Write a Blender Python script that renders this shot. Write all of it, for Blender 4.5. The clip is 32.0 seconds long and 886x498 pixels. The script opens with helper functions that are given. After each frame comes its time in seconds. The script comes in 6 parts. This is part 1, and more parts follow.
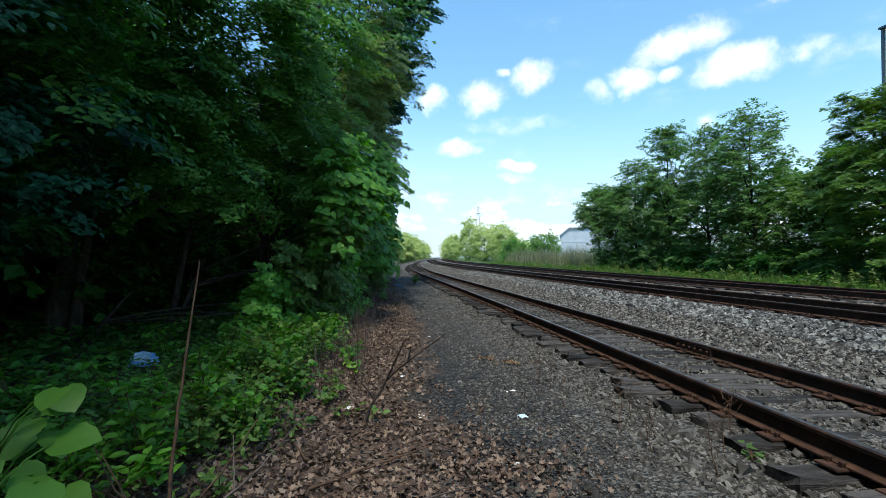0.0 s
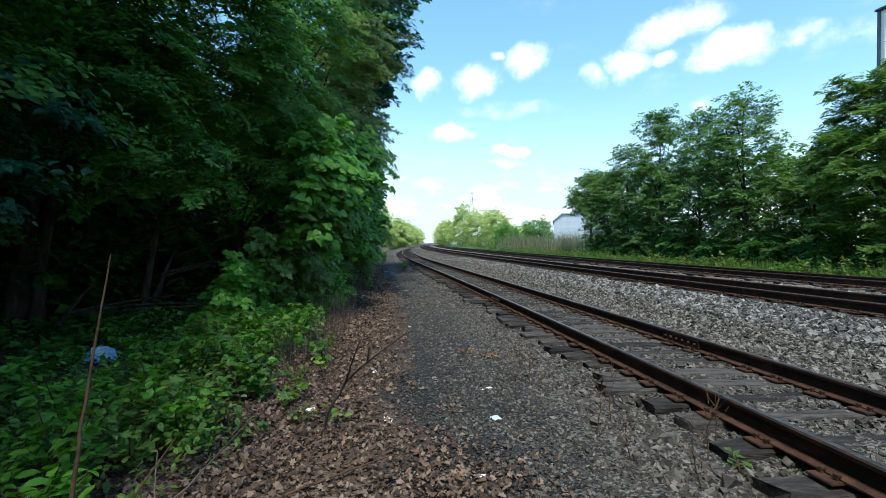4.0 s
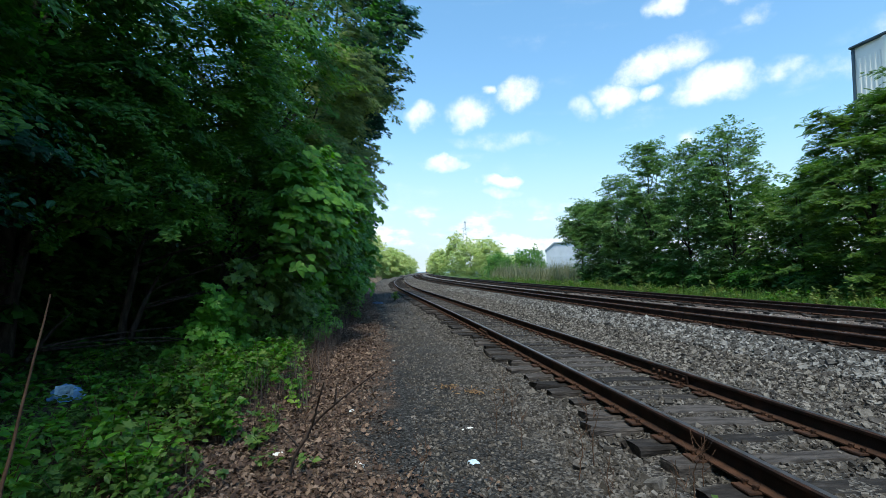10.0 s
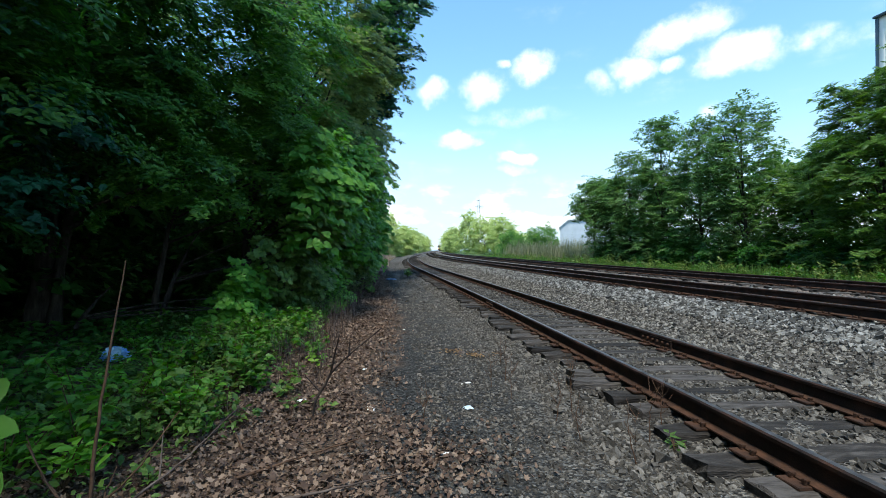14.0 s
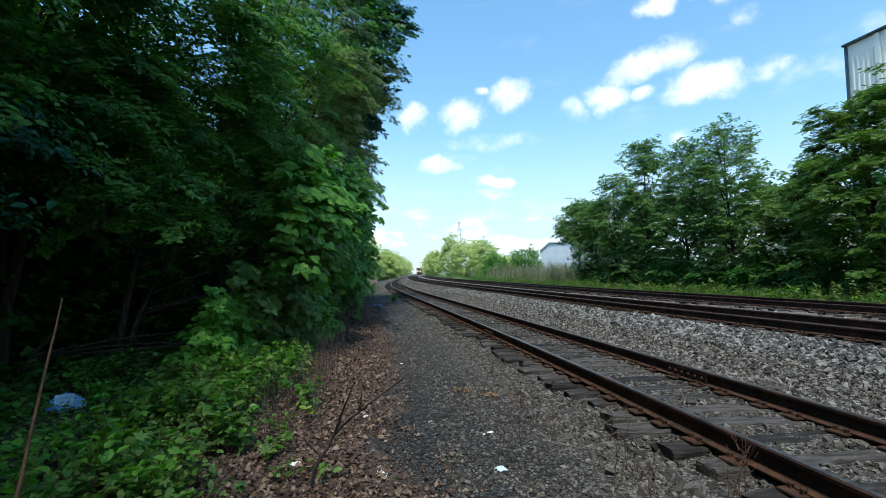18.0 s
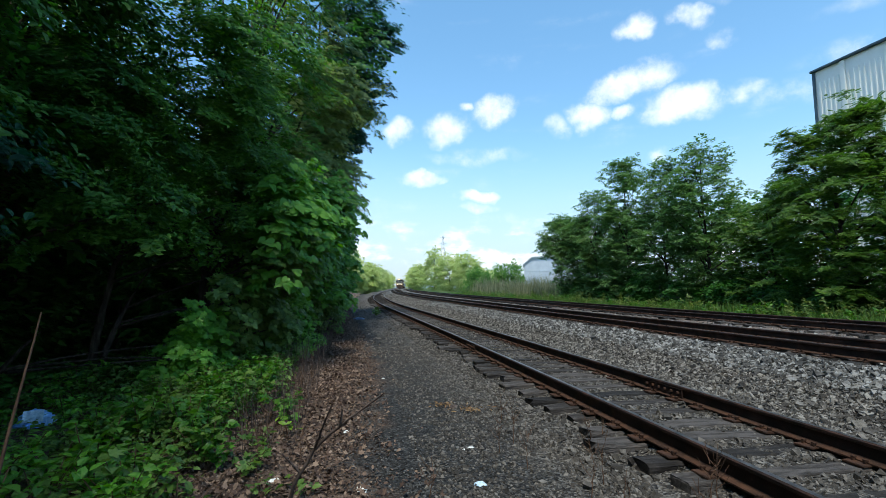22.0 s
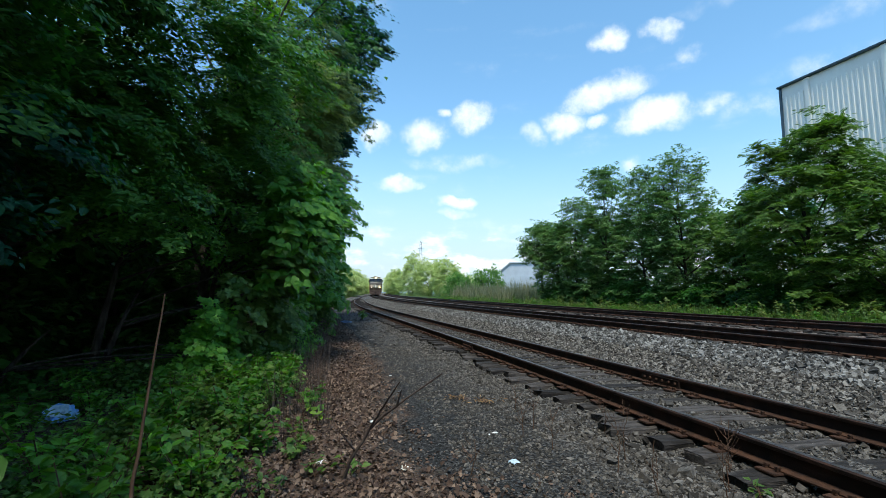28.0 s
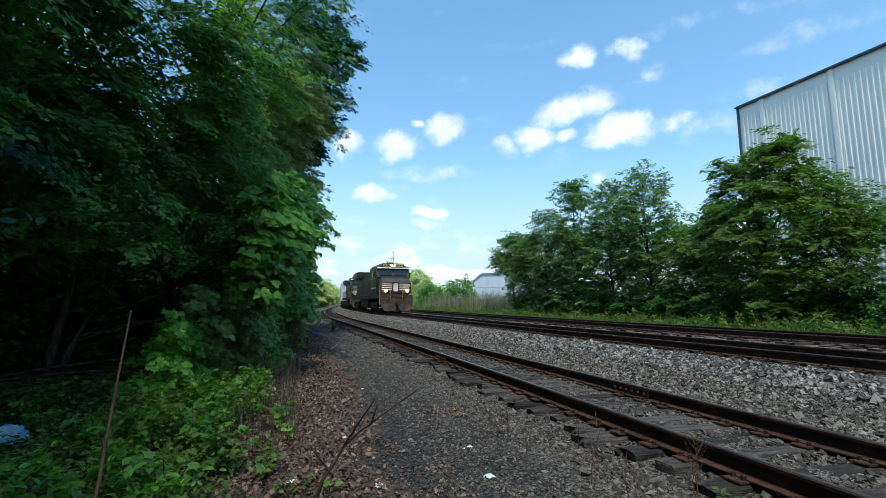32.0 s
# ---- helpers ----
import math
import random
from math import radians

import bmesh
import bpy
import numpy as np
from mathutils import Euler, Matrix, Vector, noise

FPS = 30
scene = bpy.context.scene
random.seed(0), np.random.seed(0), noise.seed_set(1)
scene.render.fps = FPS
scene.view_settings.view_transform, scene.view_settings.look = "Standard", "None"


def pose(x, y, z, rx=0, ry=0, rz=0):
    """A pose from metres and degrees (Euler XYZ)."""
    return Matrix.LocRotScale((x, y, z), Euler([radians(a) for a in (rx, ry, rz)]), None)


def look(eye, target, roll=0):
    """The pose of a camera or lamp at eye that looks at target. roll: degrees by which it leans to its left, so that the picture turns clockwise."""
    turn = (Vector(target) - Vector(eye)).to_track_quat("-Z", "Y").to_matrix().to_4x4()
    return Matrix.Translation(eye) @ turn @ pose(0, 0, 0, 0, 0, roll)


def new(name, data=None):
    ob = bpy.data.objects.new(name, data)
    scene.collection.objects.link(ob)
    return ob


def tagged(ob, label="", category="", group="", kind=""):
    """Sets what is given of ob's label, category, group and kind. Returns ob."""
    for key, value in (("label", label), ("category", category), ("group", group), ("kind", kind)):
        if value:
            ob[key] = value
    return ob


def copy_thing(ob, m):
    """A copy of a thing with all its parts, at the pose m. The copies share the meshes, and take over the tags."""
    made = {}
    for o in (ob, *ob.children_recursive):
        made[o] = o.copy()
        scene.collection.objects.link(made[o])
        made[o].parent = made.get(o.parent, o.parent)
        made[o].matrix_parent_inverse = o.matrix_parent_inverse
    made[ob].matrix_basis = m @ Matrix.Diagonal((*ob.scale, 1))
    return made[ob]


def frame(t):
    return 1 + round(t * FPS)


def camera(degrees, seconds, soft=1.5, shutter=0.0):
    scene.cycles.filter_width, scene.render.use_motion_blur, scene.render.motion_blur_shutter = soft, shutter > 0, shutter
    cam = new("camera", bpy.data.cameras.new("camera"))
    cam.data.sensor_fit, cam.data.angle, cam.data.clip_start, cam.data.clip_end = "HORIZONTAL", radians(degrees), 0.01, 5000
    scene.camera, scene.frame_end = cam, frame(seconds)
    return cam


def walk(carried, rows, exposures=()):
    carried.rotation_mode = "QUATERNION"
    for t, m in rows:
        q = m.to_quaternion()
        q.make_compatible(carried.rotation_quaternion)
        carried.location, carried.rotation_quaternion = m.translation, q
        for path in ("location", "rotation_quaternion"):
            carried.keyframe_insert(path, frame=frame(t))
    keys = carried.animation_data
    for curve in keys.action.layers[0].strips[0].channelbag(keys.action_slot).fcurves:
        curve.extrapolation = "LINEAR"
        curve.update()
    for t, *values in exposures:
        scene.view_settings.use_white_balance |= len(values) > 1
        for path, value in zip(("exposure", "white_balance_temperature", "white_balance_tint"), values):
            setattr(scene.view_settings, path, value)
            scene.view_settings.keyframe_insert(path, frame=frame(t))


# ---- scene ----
cam = camera(88.9, 32.0, soft=0.55)
PATH = [
    (0, (-0.541, 0.038, 1.556), (-0.363, 2.03, 1.615), 0.6),
    (0.5, (-0.534, 0.037, 1.556), (-0.362, 2.028, 1.612), 0.5),
    (1, (-0.53, 0.045, 1.551), (-0.364, 2.037, 1.605), 0.6),
    (1.5, (-0.531, 0.044, 1.555), (-0.368, 2.037, 1.606), 0.6),
    (2, (-0.539, 0.037, 1.557), (-0.372, 2.029, 1.605), 0.5),
    (2.5, (-0.539, 0.033, 1.559), (-0.363, 2.025, 1.591), 0.5),
    (4.5, (-0.091, 0.447, 1.623), (0.132, 2.435, 1.612), 0.5),
    (5, (0.029, 0.437, 1.637), (0.275, 2.422, 1.623), 0.5),
    (5.5, (0.013, 0.447, 1.65), (0.282, 2.429, 1.657), 0.6),
    (6, (-0.042, 0.494, 1.658), (0.234, 2.474, 1.696), 0.6),
    (6.5, (-0.086, 0.495, 1.643), (0.191, 2.475, 1.709), 0.5),
    (7, (-0.09, 0.478, 1.649), (0.188, 2.457, 1.738), 0.5),
    (7.5, (-0.085, 0.472, 1.653), (0.195, 2.45, 1.757), 0.5),
    (8, (-0.08, 0.479, 1.651), (0.197, 2.456, 1.767), 0.4),
    (8.5, (-0.086, 0.479, 1.653), (0.183, 2.457, 1.775), 0.4),
    (9, (-0.084, 0.48, 1.652), (0.17, 2.46, 1.776), 0.4),
    (9.5, (-0.089, 0.477, 1.655), (0.153, 2.458, 1.779), 0.4),
    (10, (-0.084, 0.48, 1.653), (0.149, 2.463, 1.777), 0.4),
    (10.5, (-0.083, 0.483, 1.648), (0.15, 2.466, 1.77), 0.4),
    (11, (-0.073, 0.489, 1.652), (0.183, 2.47, 1.766), 0.2),
    (11.5, (0.067, 0.382, 1.636), (0.391, 2.354, 1.709), 0.1),
    (12, (0.225, 0.219, 1.58), (0.549, 2.192, 1.638), 0.0),
    (12.5, (0.119, 0.098, 1.585), (0.371, 2.081, 1.635), 0.0),
    (13, (-0.015, -0.058, 1.618), (0.184, 1.932, 1.654), 0.1),
    (13.5, (0.043, -0.129, 1.608), (0.217, 1.863, 1.639), 0.3),
    (15.5, (-0.196, 0.282, 1.564), (-0.023, 2.274, 1.582), 0.2),
    (16, (-0.155, 0.528, 1.614), (0.037, 2.518, 1.669), 0.3),
    (16.5, (-0.256, 0.658, 1.631), (-0.063, 2.647, 1.706), 0.1),
    (17, (-0.445, 0.762, 1.618), (-0.24, 2.749, 1.714), -0.0),
    (17.5, (-0.428, 0.713, 1.625), (-0.201, 2.697, 1.737), -0.1),
    (18, (-0.309, 0.675, 1.634), (-0.051, 2.654, 1.764), -0.3),
    (18.5, (-0.282, 0.638, 1.63), (-0.004, 2.613, 1.782), -0.2),
    (19, (-0.301, 0.62, 1.641), (-0.01, 2.592, 1.798), -0.1),
    (19.5, (-0.302, 0.624, 1.643), (0.003, 2.595, 1.803), -0.0),
    (20, (-0.306, 0.633, 1.643), (0.007, 2.601, 1.814), -0.0),
    (20.5, (-0.303, 0.619, 1.647), (0.01, 2.586, 1.825), 0.0),
    (21, (-0.305, 0.62, 1.642), (0.008, 2.587, 1.83), 0.0),
    (21.5, (-0.308, 0.62, 1.655), (0.004, 2.586, 1.849), 0.1),
    (22, (-0.306, 0.605, 1.65), (0.023, 2.569, 1.84), 0.1),
    (22.5, (-0.283, 0.608, 1.652), (0.057, 2.57, 1.839), 0.1),
    (23, (-0.285, 0.613, 1.644), (0.055, 2.575, 1.828), 0.1),
    (23.5, (-0.294, 0.623, 1.654), (0.052, 2.584, 1.84), 0.1),
    (24, (-0.288, 0.633, 1.65), (0.088, 2.587, 1.848), 0.1),
    (24.5, (-0.289, 0.622, 1.67), (0.104, 2.571, 1.88), 0.1),
    (25, (-0.299, 0.631, 1.663), (0.098, 2.58, 1.877), 0.1),
    (25.5, (-0.304, 0.642, 1.656), (0.097, 2.59, 1.862), 0.2),
    (27.5, (-0.857, 0.437, 1.524), (-0.437, 2.381, 1.735), 0.3),
    (28, (-0.914, 0.387, 1.535), (-0.486, 2.329, 1.749), 0.2),
    (28.5, (-0.934, 0.391, 1.522), (-0.499, 2.333, 1.728), 0.1),
    (29, (-0.924, 0.392, 1.519), (-0.479, 2.33, 1.725), 0.1),
    (29.5, (-0.926, 0.385, 1.525), (-0.46, 2.319, 1.742), 0.1),
    (30, (-0.937, 0.379, 1.543), (-0.458, 2.308, 1.762), 0.1),
    (30.5, (-0.949, 0.386, 1.545), (-0.454, 2.31, 1.774), 0.1),
    (31, (-0.947, 0.402, 1.545), (-0.439, 2.321, 1.789), 0.1),
    (31.5, (-0.951, 0.397, 1.553), (-0.426, 2.31, 1.806), 0.1),
    (32, (-0.951, 0.398, 1.563), (-0.405, 2.304, 1.822), 0.1),
]
walk(cam, [(t, look(eye, target, roll)) for t, eye, target, roll in PATH], exposures=[(0, 1.04, 6500, 3), (2, 1.06, 6500, 3), (4.5, 1.19, 6500, 3), (6, 1.19, 6500, 3), (8.5, 0.99, 6500, 3), (11, 0.94, 6500, 3), (13.5, 1.14, 6500, 3), (15.5, 1.24, 6500, 3), (16.5, 1.16, 6500, 3), (18.5, 0.96, 6500, 3), (21, 0.91, 6500, 3), (32, 0.88, 6500, 3)])

# ---- world, sun, exposure ----
SUN_AZ, SUN_EL = 190.0, 64.0          # degrees clockwise from +y, and above the horizon


def sky_world():
    w = bpy.data.worlds.new("sky")
    scene.world = w
    w.use_nodes = True
    nt = w.node_tree
    nt.nodes.clear()
    N, L = nt.nodes.new, nt.links.new
    out, bg = N("ShaderNodeOutputWorld"), N("ShaderNodeBackground")
    sky = N("ShaderNodeTexSky")
    sky.sky_type, sky.sun_disc = "NISHITA", False
    sky.sun_elevation, sky.sun_rotation = radians(SUN_EL), radians(SUN_AZ)
    sky.air_density, sky.dust_density, sky.ozone_density = 0.85, 0.1, 0.5
    tc = N("ShaderNodeTexCoord")
    # ragged edges: the direction is shaken by two sizes of noise
    n1, n2 = N("ShaderNodeTexNoise"), N("ShaderNodeTexNoise")
    n1.inputs["Scale"].default_value, n1.inputs["Detail"].default_value = 14, 6
    n2.inputs["Scale"].default_value, n2.inputs["Detail"].default_value, n2.inputs["Roughness"].default_value = 24, 8, 0.6
    L(tc.outputs["Generated"], n1.inputs["Vector"]), L(tc.outputs["Generated"], n2.inputs["Vector"])

    def vm(op, a, b):
        n = N("ShaderNodeVectorMath")
        n.operation = op
        for i, v in enumerate((a, b)):
            if isinstance(v, (tuple, Vector)):
                n.inputs[i].default_value = v
            else:
                L(v, n.inputs[i])
        return n.outputs["Value"] if op == "DOT_PRODUCT" else n.outputs[0]

    def mt(op, a, b=0.0, c=0.0):
        n = N("ShaderNodeMath")
        n.operation = op
        for i, v in enumerate((a, b, c)):
            if isinstance(v, (int, float)):
                n.inputs[i].default_value = v
            else:
                L(v, n.inputs[i])
        return n.outputs[0]

    shake = vm("SUBTRACT", n1.outputs["Color"], (0.5, 0.5, 0.5))
    shake = vm("MULTIPLY", shake, (0.072, 0.072, 0.06))
    d = vm("ADD", tc.outputs["Generated"], shake)
    # azimuth, height, half width, half height, turn (degrees), thickness
    heaped = [(33.0, 23.9, 5.0, 1.5, 11, 1), (27.7, 20.7, 2.3, 1.5, -4, 1), (31.6, 20.6, 1.5, 0.8, 5, 0.9), (38.4, 20.8, 4.2, 1.8, -4, 1), (44.4, 20.8, 2.0, 1.2, -5, 0.75),
              (33.8, 29.1, 1.9, 1.3, 6, 0.9), (39.6, 29.3, 1.8, 0.9, 0, 0.9), (3.6, 19.9, 2.4, 1.3, 9, 1), (10.1, 20.3, 2.6, 1.8, 7, 0.95), (16.2, 22.5, 2.7, 1.7, 12, 1),
              (12.4, 23.0, 0.9, 0.6, 1, 0.9), (6.8, 14.0, 3.0, 0.8, 2, 0.9), (13.9, 11.6, 2.6, 0.7, 0, 1), (35.6, 15.7, 1.3, 0.7, -5, 0.6)]
    veils = [(42.0, 26.7, 1.6, 0.9, -12, 0.5), (24.0, 19.9, 1.3, 1.2, -3, 0.5), (14.4, 10.3, 2.3, 0.5, 0, 0.6), (13.9, 16.9, 5.8, 0.9, 1, 0.45), (19.9, 9.1, 1.1, 0.4, -1, 0.5),
             (48.5, 30.2, 7.4, 0.7, -3, 0.3), (57.6, 26.4, 6.2, 0.9, -1, 0.32), (54.7, 22.2, 5.8, 1.1, 0, 0.36), (48.1, 19.5, 4.9, 1.4, -7, 0.4)]
    clouds = heaped + veils
    total = 0.0
    for az, el, w_, h_, turn, k in clouds:
        a, e, r = radians(az), radians(el), radians(turn)
        right = Vector((math.cos(a), -math.sin(a), 0))
        up = Vector((-math.sin(a) * math.sin(e), -math.cos(a) * math.sin(e), math.cos(e)))
        ax, ay = right * math.cos(r) + up * math.sin(r), up * math.cos(r) - right * math.sin(r)
        c = Vector((math.sin(a) * math.cos(e), math.cos(a) * math.cos(e), math.sin(e)))
        rel = vm("SUBTRACT", d, c)
        u = vm("DOT_PRODUCT", rel, tuple(ax / math.tan(radians(w_ * 1.3))))
        v = vm("DOT_PRODUCT", rel, tuple(ay / math.tan(radians(h_ * 1.4))))
        r2 = mt("ADD", mt("MULTIPLY", u, u), mt("MULTIPLY", v, v))
        q = mt("MULTIPLY", mt("MAXIMUM", mt("SUBTRACT", 1.0, r2), 0.0), k * 1.0)
        total = mt("MAXIMUM", total, q)
    # thin streaks, and the bank low over the horizon
    sep = N("ShaderNodeSeparateXYZ")
    L(tc.outputs["Generated"], sep.inputs[0])
    z = sep.outputs["Z"]
    mp = N("ShaderNodeMapping")
    mp.inputs["Scale"].default_value = (3.0, 3.0, 16.0)
    L(tc.outputs["Generated"], mp.inputs["Vector"])
    n3 = N("ShaderNodeTexNoise")
    n3.inputs["Scale"].default_value, n3.inputs["Detail"].default_value = 1.6, 6
    L(mp.outputs[0], n3.inputs["Vector"])
    mp2, n4 = N("ShaderNodeMapping"), N("ShaderNodeTexNoise")
    mp2.inputs["Scale"].default_value = (1.0, 1.0, 2.6)
    L(tc.outputs["Generated"], mp2.inputs["Vector"]), L(mp2.outputs[0], n4.inputs["Vector"])
    n4.inputs["Scale"].default_value, n4.inputs["Detail"].default_value, n4.inputs["Roughness"].default_value = 11, 7, 0.55
    bank = mt("SUBTRACT", 1.0, mt("MULTIPLY", mt("ABSOLUTE", mt("SUBTRACT", z, 0.085)), 10.0))
    bank = mt("MULTIPLY", mt("MAXIMUM", bank, 0.0), mt("MULTIPLY", mt("MAXIMUM", mt("SUBTRACT", n4.outputs["Fac"], 0.44), 0.0), 7.0))
    thin = mt("MULTIPLY", mt("MAXIMUM", mt("SUBTRACT", n3.outputs["Fac"], 0.5), 0.0), 1.1)
    total = mt("MAXIMUM", total, bank)
    total = mt("MAXIMUM", total, thin)
    ragged = mt("MULTIPLY", mt("SUBTRACT", n2.outputs["Fac"], 0.52), mt("MINIMUM", mt("MULTIPLY", total, 4.0), 1.7))
    body = mt("ADD", total, ragged)
    fac = N("ShaderNodeMapRange")
    fac.interpolation_type = "SMOOTHSTEP"
    L(body, fac.inputs["Value"])
    fac.inputs["From Min"].default_value, fac.inputs["From Max"].default_value = 0.04, 1.3
    mix = N("ShaderNodeMix")
    mix.data_type = "RGBA"
    L(fac.outputs[0], mix.inputs["Factor"])
    gam, hs = N("ShaderNodeGamma"), N("ShaderNodeHueSaturation")
    gam.inputs["Gamma"].default_value = 0.75
    hs.inputs["Hue"].default_value = 0.495
    hs.inputs["Saturation"].default_value, hs.inputs["Value"].default_value = 1.34, 1.62
    L(sky.outputs[0], gam.inputs["Color"]), L(gam.outputs[0], hs.inputs["Color"])
    # pale haze low in the air
    haze, low = N("ShaderNodeMix"), N("ShaderNodeMapRange")
    haze.data_type, low.interpolation_type = "RGBA", "SMOOTHSTEP"
    for key, v in (("From Min", 0.0), ("From Max", 0.34), ("To Min", 0.9), ("To Max", 0.0)):
        low.inputs[key].default_value = v
    L(z, low.inputs["Value"]), L(low.outputs[0], haze.inputs["Factor"]), L(hs.outputs[0], haze.inputs["A"])
    haze.inputs["B"].default_value = (2.45, 2.9, 3.6, 1.0)
    L(haze.outputs["Result"], mix.inputs["A"])
    mix.inputs["B"].default_value = CLOUD
    L(mix.outputs["Result"], bg.inputs["Color"])
    bg.inputs["Strength"].default_value = SKY
    L(bg.outputs[0], out.inputs["Surface"])


SKY = 0.137
CLOUD = (4.9, 5.0, 5.15, 1.0)
sky_world()
lamp = bpy.data.lights.new("sun", "SUN")
lamp.energy, lamp.angle, lamp.color = 2.25, radians(12), (1.0, 0.95, 0.86)
sun = new("sun", lamp)
_a, _e = radians(SUN_AZ), radians(SUN_EL)
sun.matrix_world = look((0, 0, 60), (-math.sin(_a) * math.cos(_e), -math.cos(_a) * math.cos(_e), 60 - math.sin(_e)))


# ---- materials ----
def material(name, colors, scale=6.0, rough=0.8, metal=0.0, bump=0.2, fine=60.0, spread=(0.3, 0.7), spec=0.3, island=0.0,
             obj_random=0.0, translucent=0.0, bump_dist=0.02, stretch=(1, 1, 1), emit=None):
    """A surface in two to four tones of noise, with fine grain in colour and relief."""
    m = bpy.data.materials.new(name)
    m.use_nodes = True
    nt = m.node_tree
    N, L = nt.nodes.new, nt.links.new
    b = nt.nodes["Principled BSDF"]
    tc, mp = N("ShaderNodeTexCoord"), N("ShaderNodeMapping")
    mp.inputs["Scale"].default_value = stretch
    L(tc.outputs["Object"], mp.inputs["Vector"])
    n1, n2 = N("ShaderNodeTexNoise"), N("ShaderNodeTexNoise")
    n1.inputs["Scale"].default_value, n1.inputs["Detail"].default_value = scale, 5
    n2.inputs["Scale"].default_value, n2.inputs["Detail"].default_value = fine, 3
    L(mp.outputs[0], n1.inputs["Vector"]), L(mp.outputs[0], n2.inputs["Vector"])
    add = N("ShaderNodeMath")
    add.operation = "MULTIPLY_ADD"
    L(n2.outputs["Fac"], add.inputs[0])
    add.inputs[1].default_value = 0.35
    sub = N("ShaderNodeMath")
    sub.operation = "SUBTRACT"
    L(n1.outputs["Fac"], sub.inputs[0])
    sub.inputs[1].default_value = 0.175
    L(sub.outputs[0], add.inputs[2])
    last = add.outputs[0]
    for amount, node, socket in ((island, "ShaderNodeNewGeometry", "Random Per Island"), (obj_random, "ShaderNodeObjectInfo", "Random")):
        if amount:
            g = N(node)
            r = N("ShaderNodeMath")
            r.operation = "SUBTRACT"
            L(g.outputs[socket], r.inputs[0])
            r.inputs[1].default_value = 0.5
            k = N("ShaderNodeMath")
            k.operation = "MULTIPLY_ADD"
            L(r.outputs[0], k.inputs[0])
            k.inputs[1].default_value = amount
            L(last, k.inputs[2])
            last = k.outputs[0]
    ramp = N("ShaderNodeValToRGB")
    e = ramp.color_ramp.elements
    lo, hi = spread
    for i, c in enumerate(colors):
        p = lo + (hi - lo) * i / max(1, len(colors) - 1)
        if i < 2:
            e[i].position, e[i].color = p, (*c, 1)
        else:
            e.new(p).color = (*c, 1)
    L(last, ramp.inputs["Fac"])
    L(ramp.outputs["Color"], b.inputs["Base Color"])
    b.inputs["Roughness"].default_value, b.inputs["Metallic"].default_value = rough, metal
    b.inputs["Specular IOR Level"].default_value = spec
    if bump:
        bp = N("ShaderNodeBump")
        bp.inputs["Strength"].default_value, bp.inputs["Distance"].default_value = bump, bump_dist
        L(n2.outputs["Fac"], bp.inputs["Height"])
        L(bp.outputs[0], b.inputs["Normal"])
    if emit:
        b.inputs["Emission Color"].default_value, b.inputs["Emission Strength"].default_value = (*emit[0], 1), emit[1]
    if translucent:
        tr, mx = N("ShaderNodeBsdfTranslucent"), N("ShaderNodeMixShader")
        hs = N("ShaderNodeHueSaturation")
        hs.inputs["Value"].default_value, hs.inputs["Saturation"].default_value = 1.5, 1.15
        L(ramp.outputs["Color"], hs.inputs["Color"]), L(hs.outputs[0], tr.inputs["Color"])
        mx.inputs[0].default_value = translucent
        out = nt.nodes["Material Output"]
        L(b.outputs[0], mx.inputs[1]), L(tr.outputs[0], mx.inputs[2]), L(mx.outputs[0], out.inputs["Surface"])
    return m


def leaf_mat(name, dark, light, rough=0.44, tl=0.42):
    mid = tuple((a + b) / 2 for a, b in zip(dark, light))
    return material(name, [dark, mid, light], scale=0.8, fine=7.0, rough=rough, bump=0.0, island=0.85, spread=(0.05, 0.95), spec=0.28, translucent=tl)


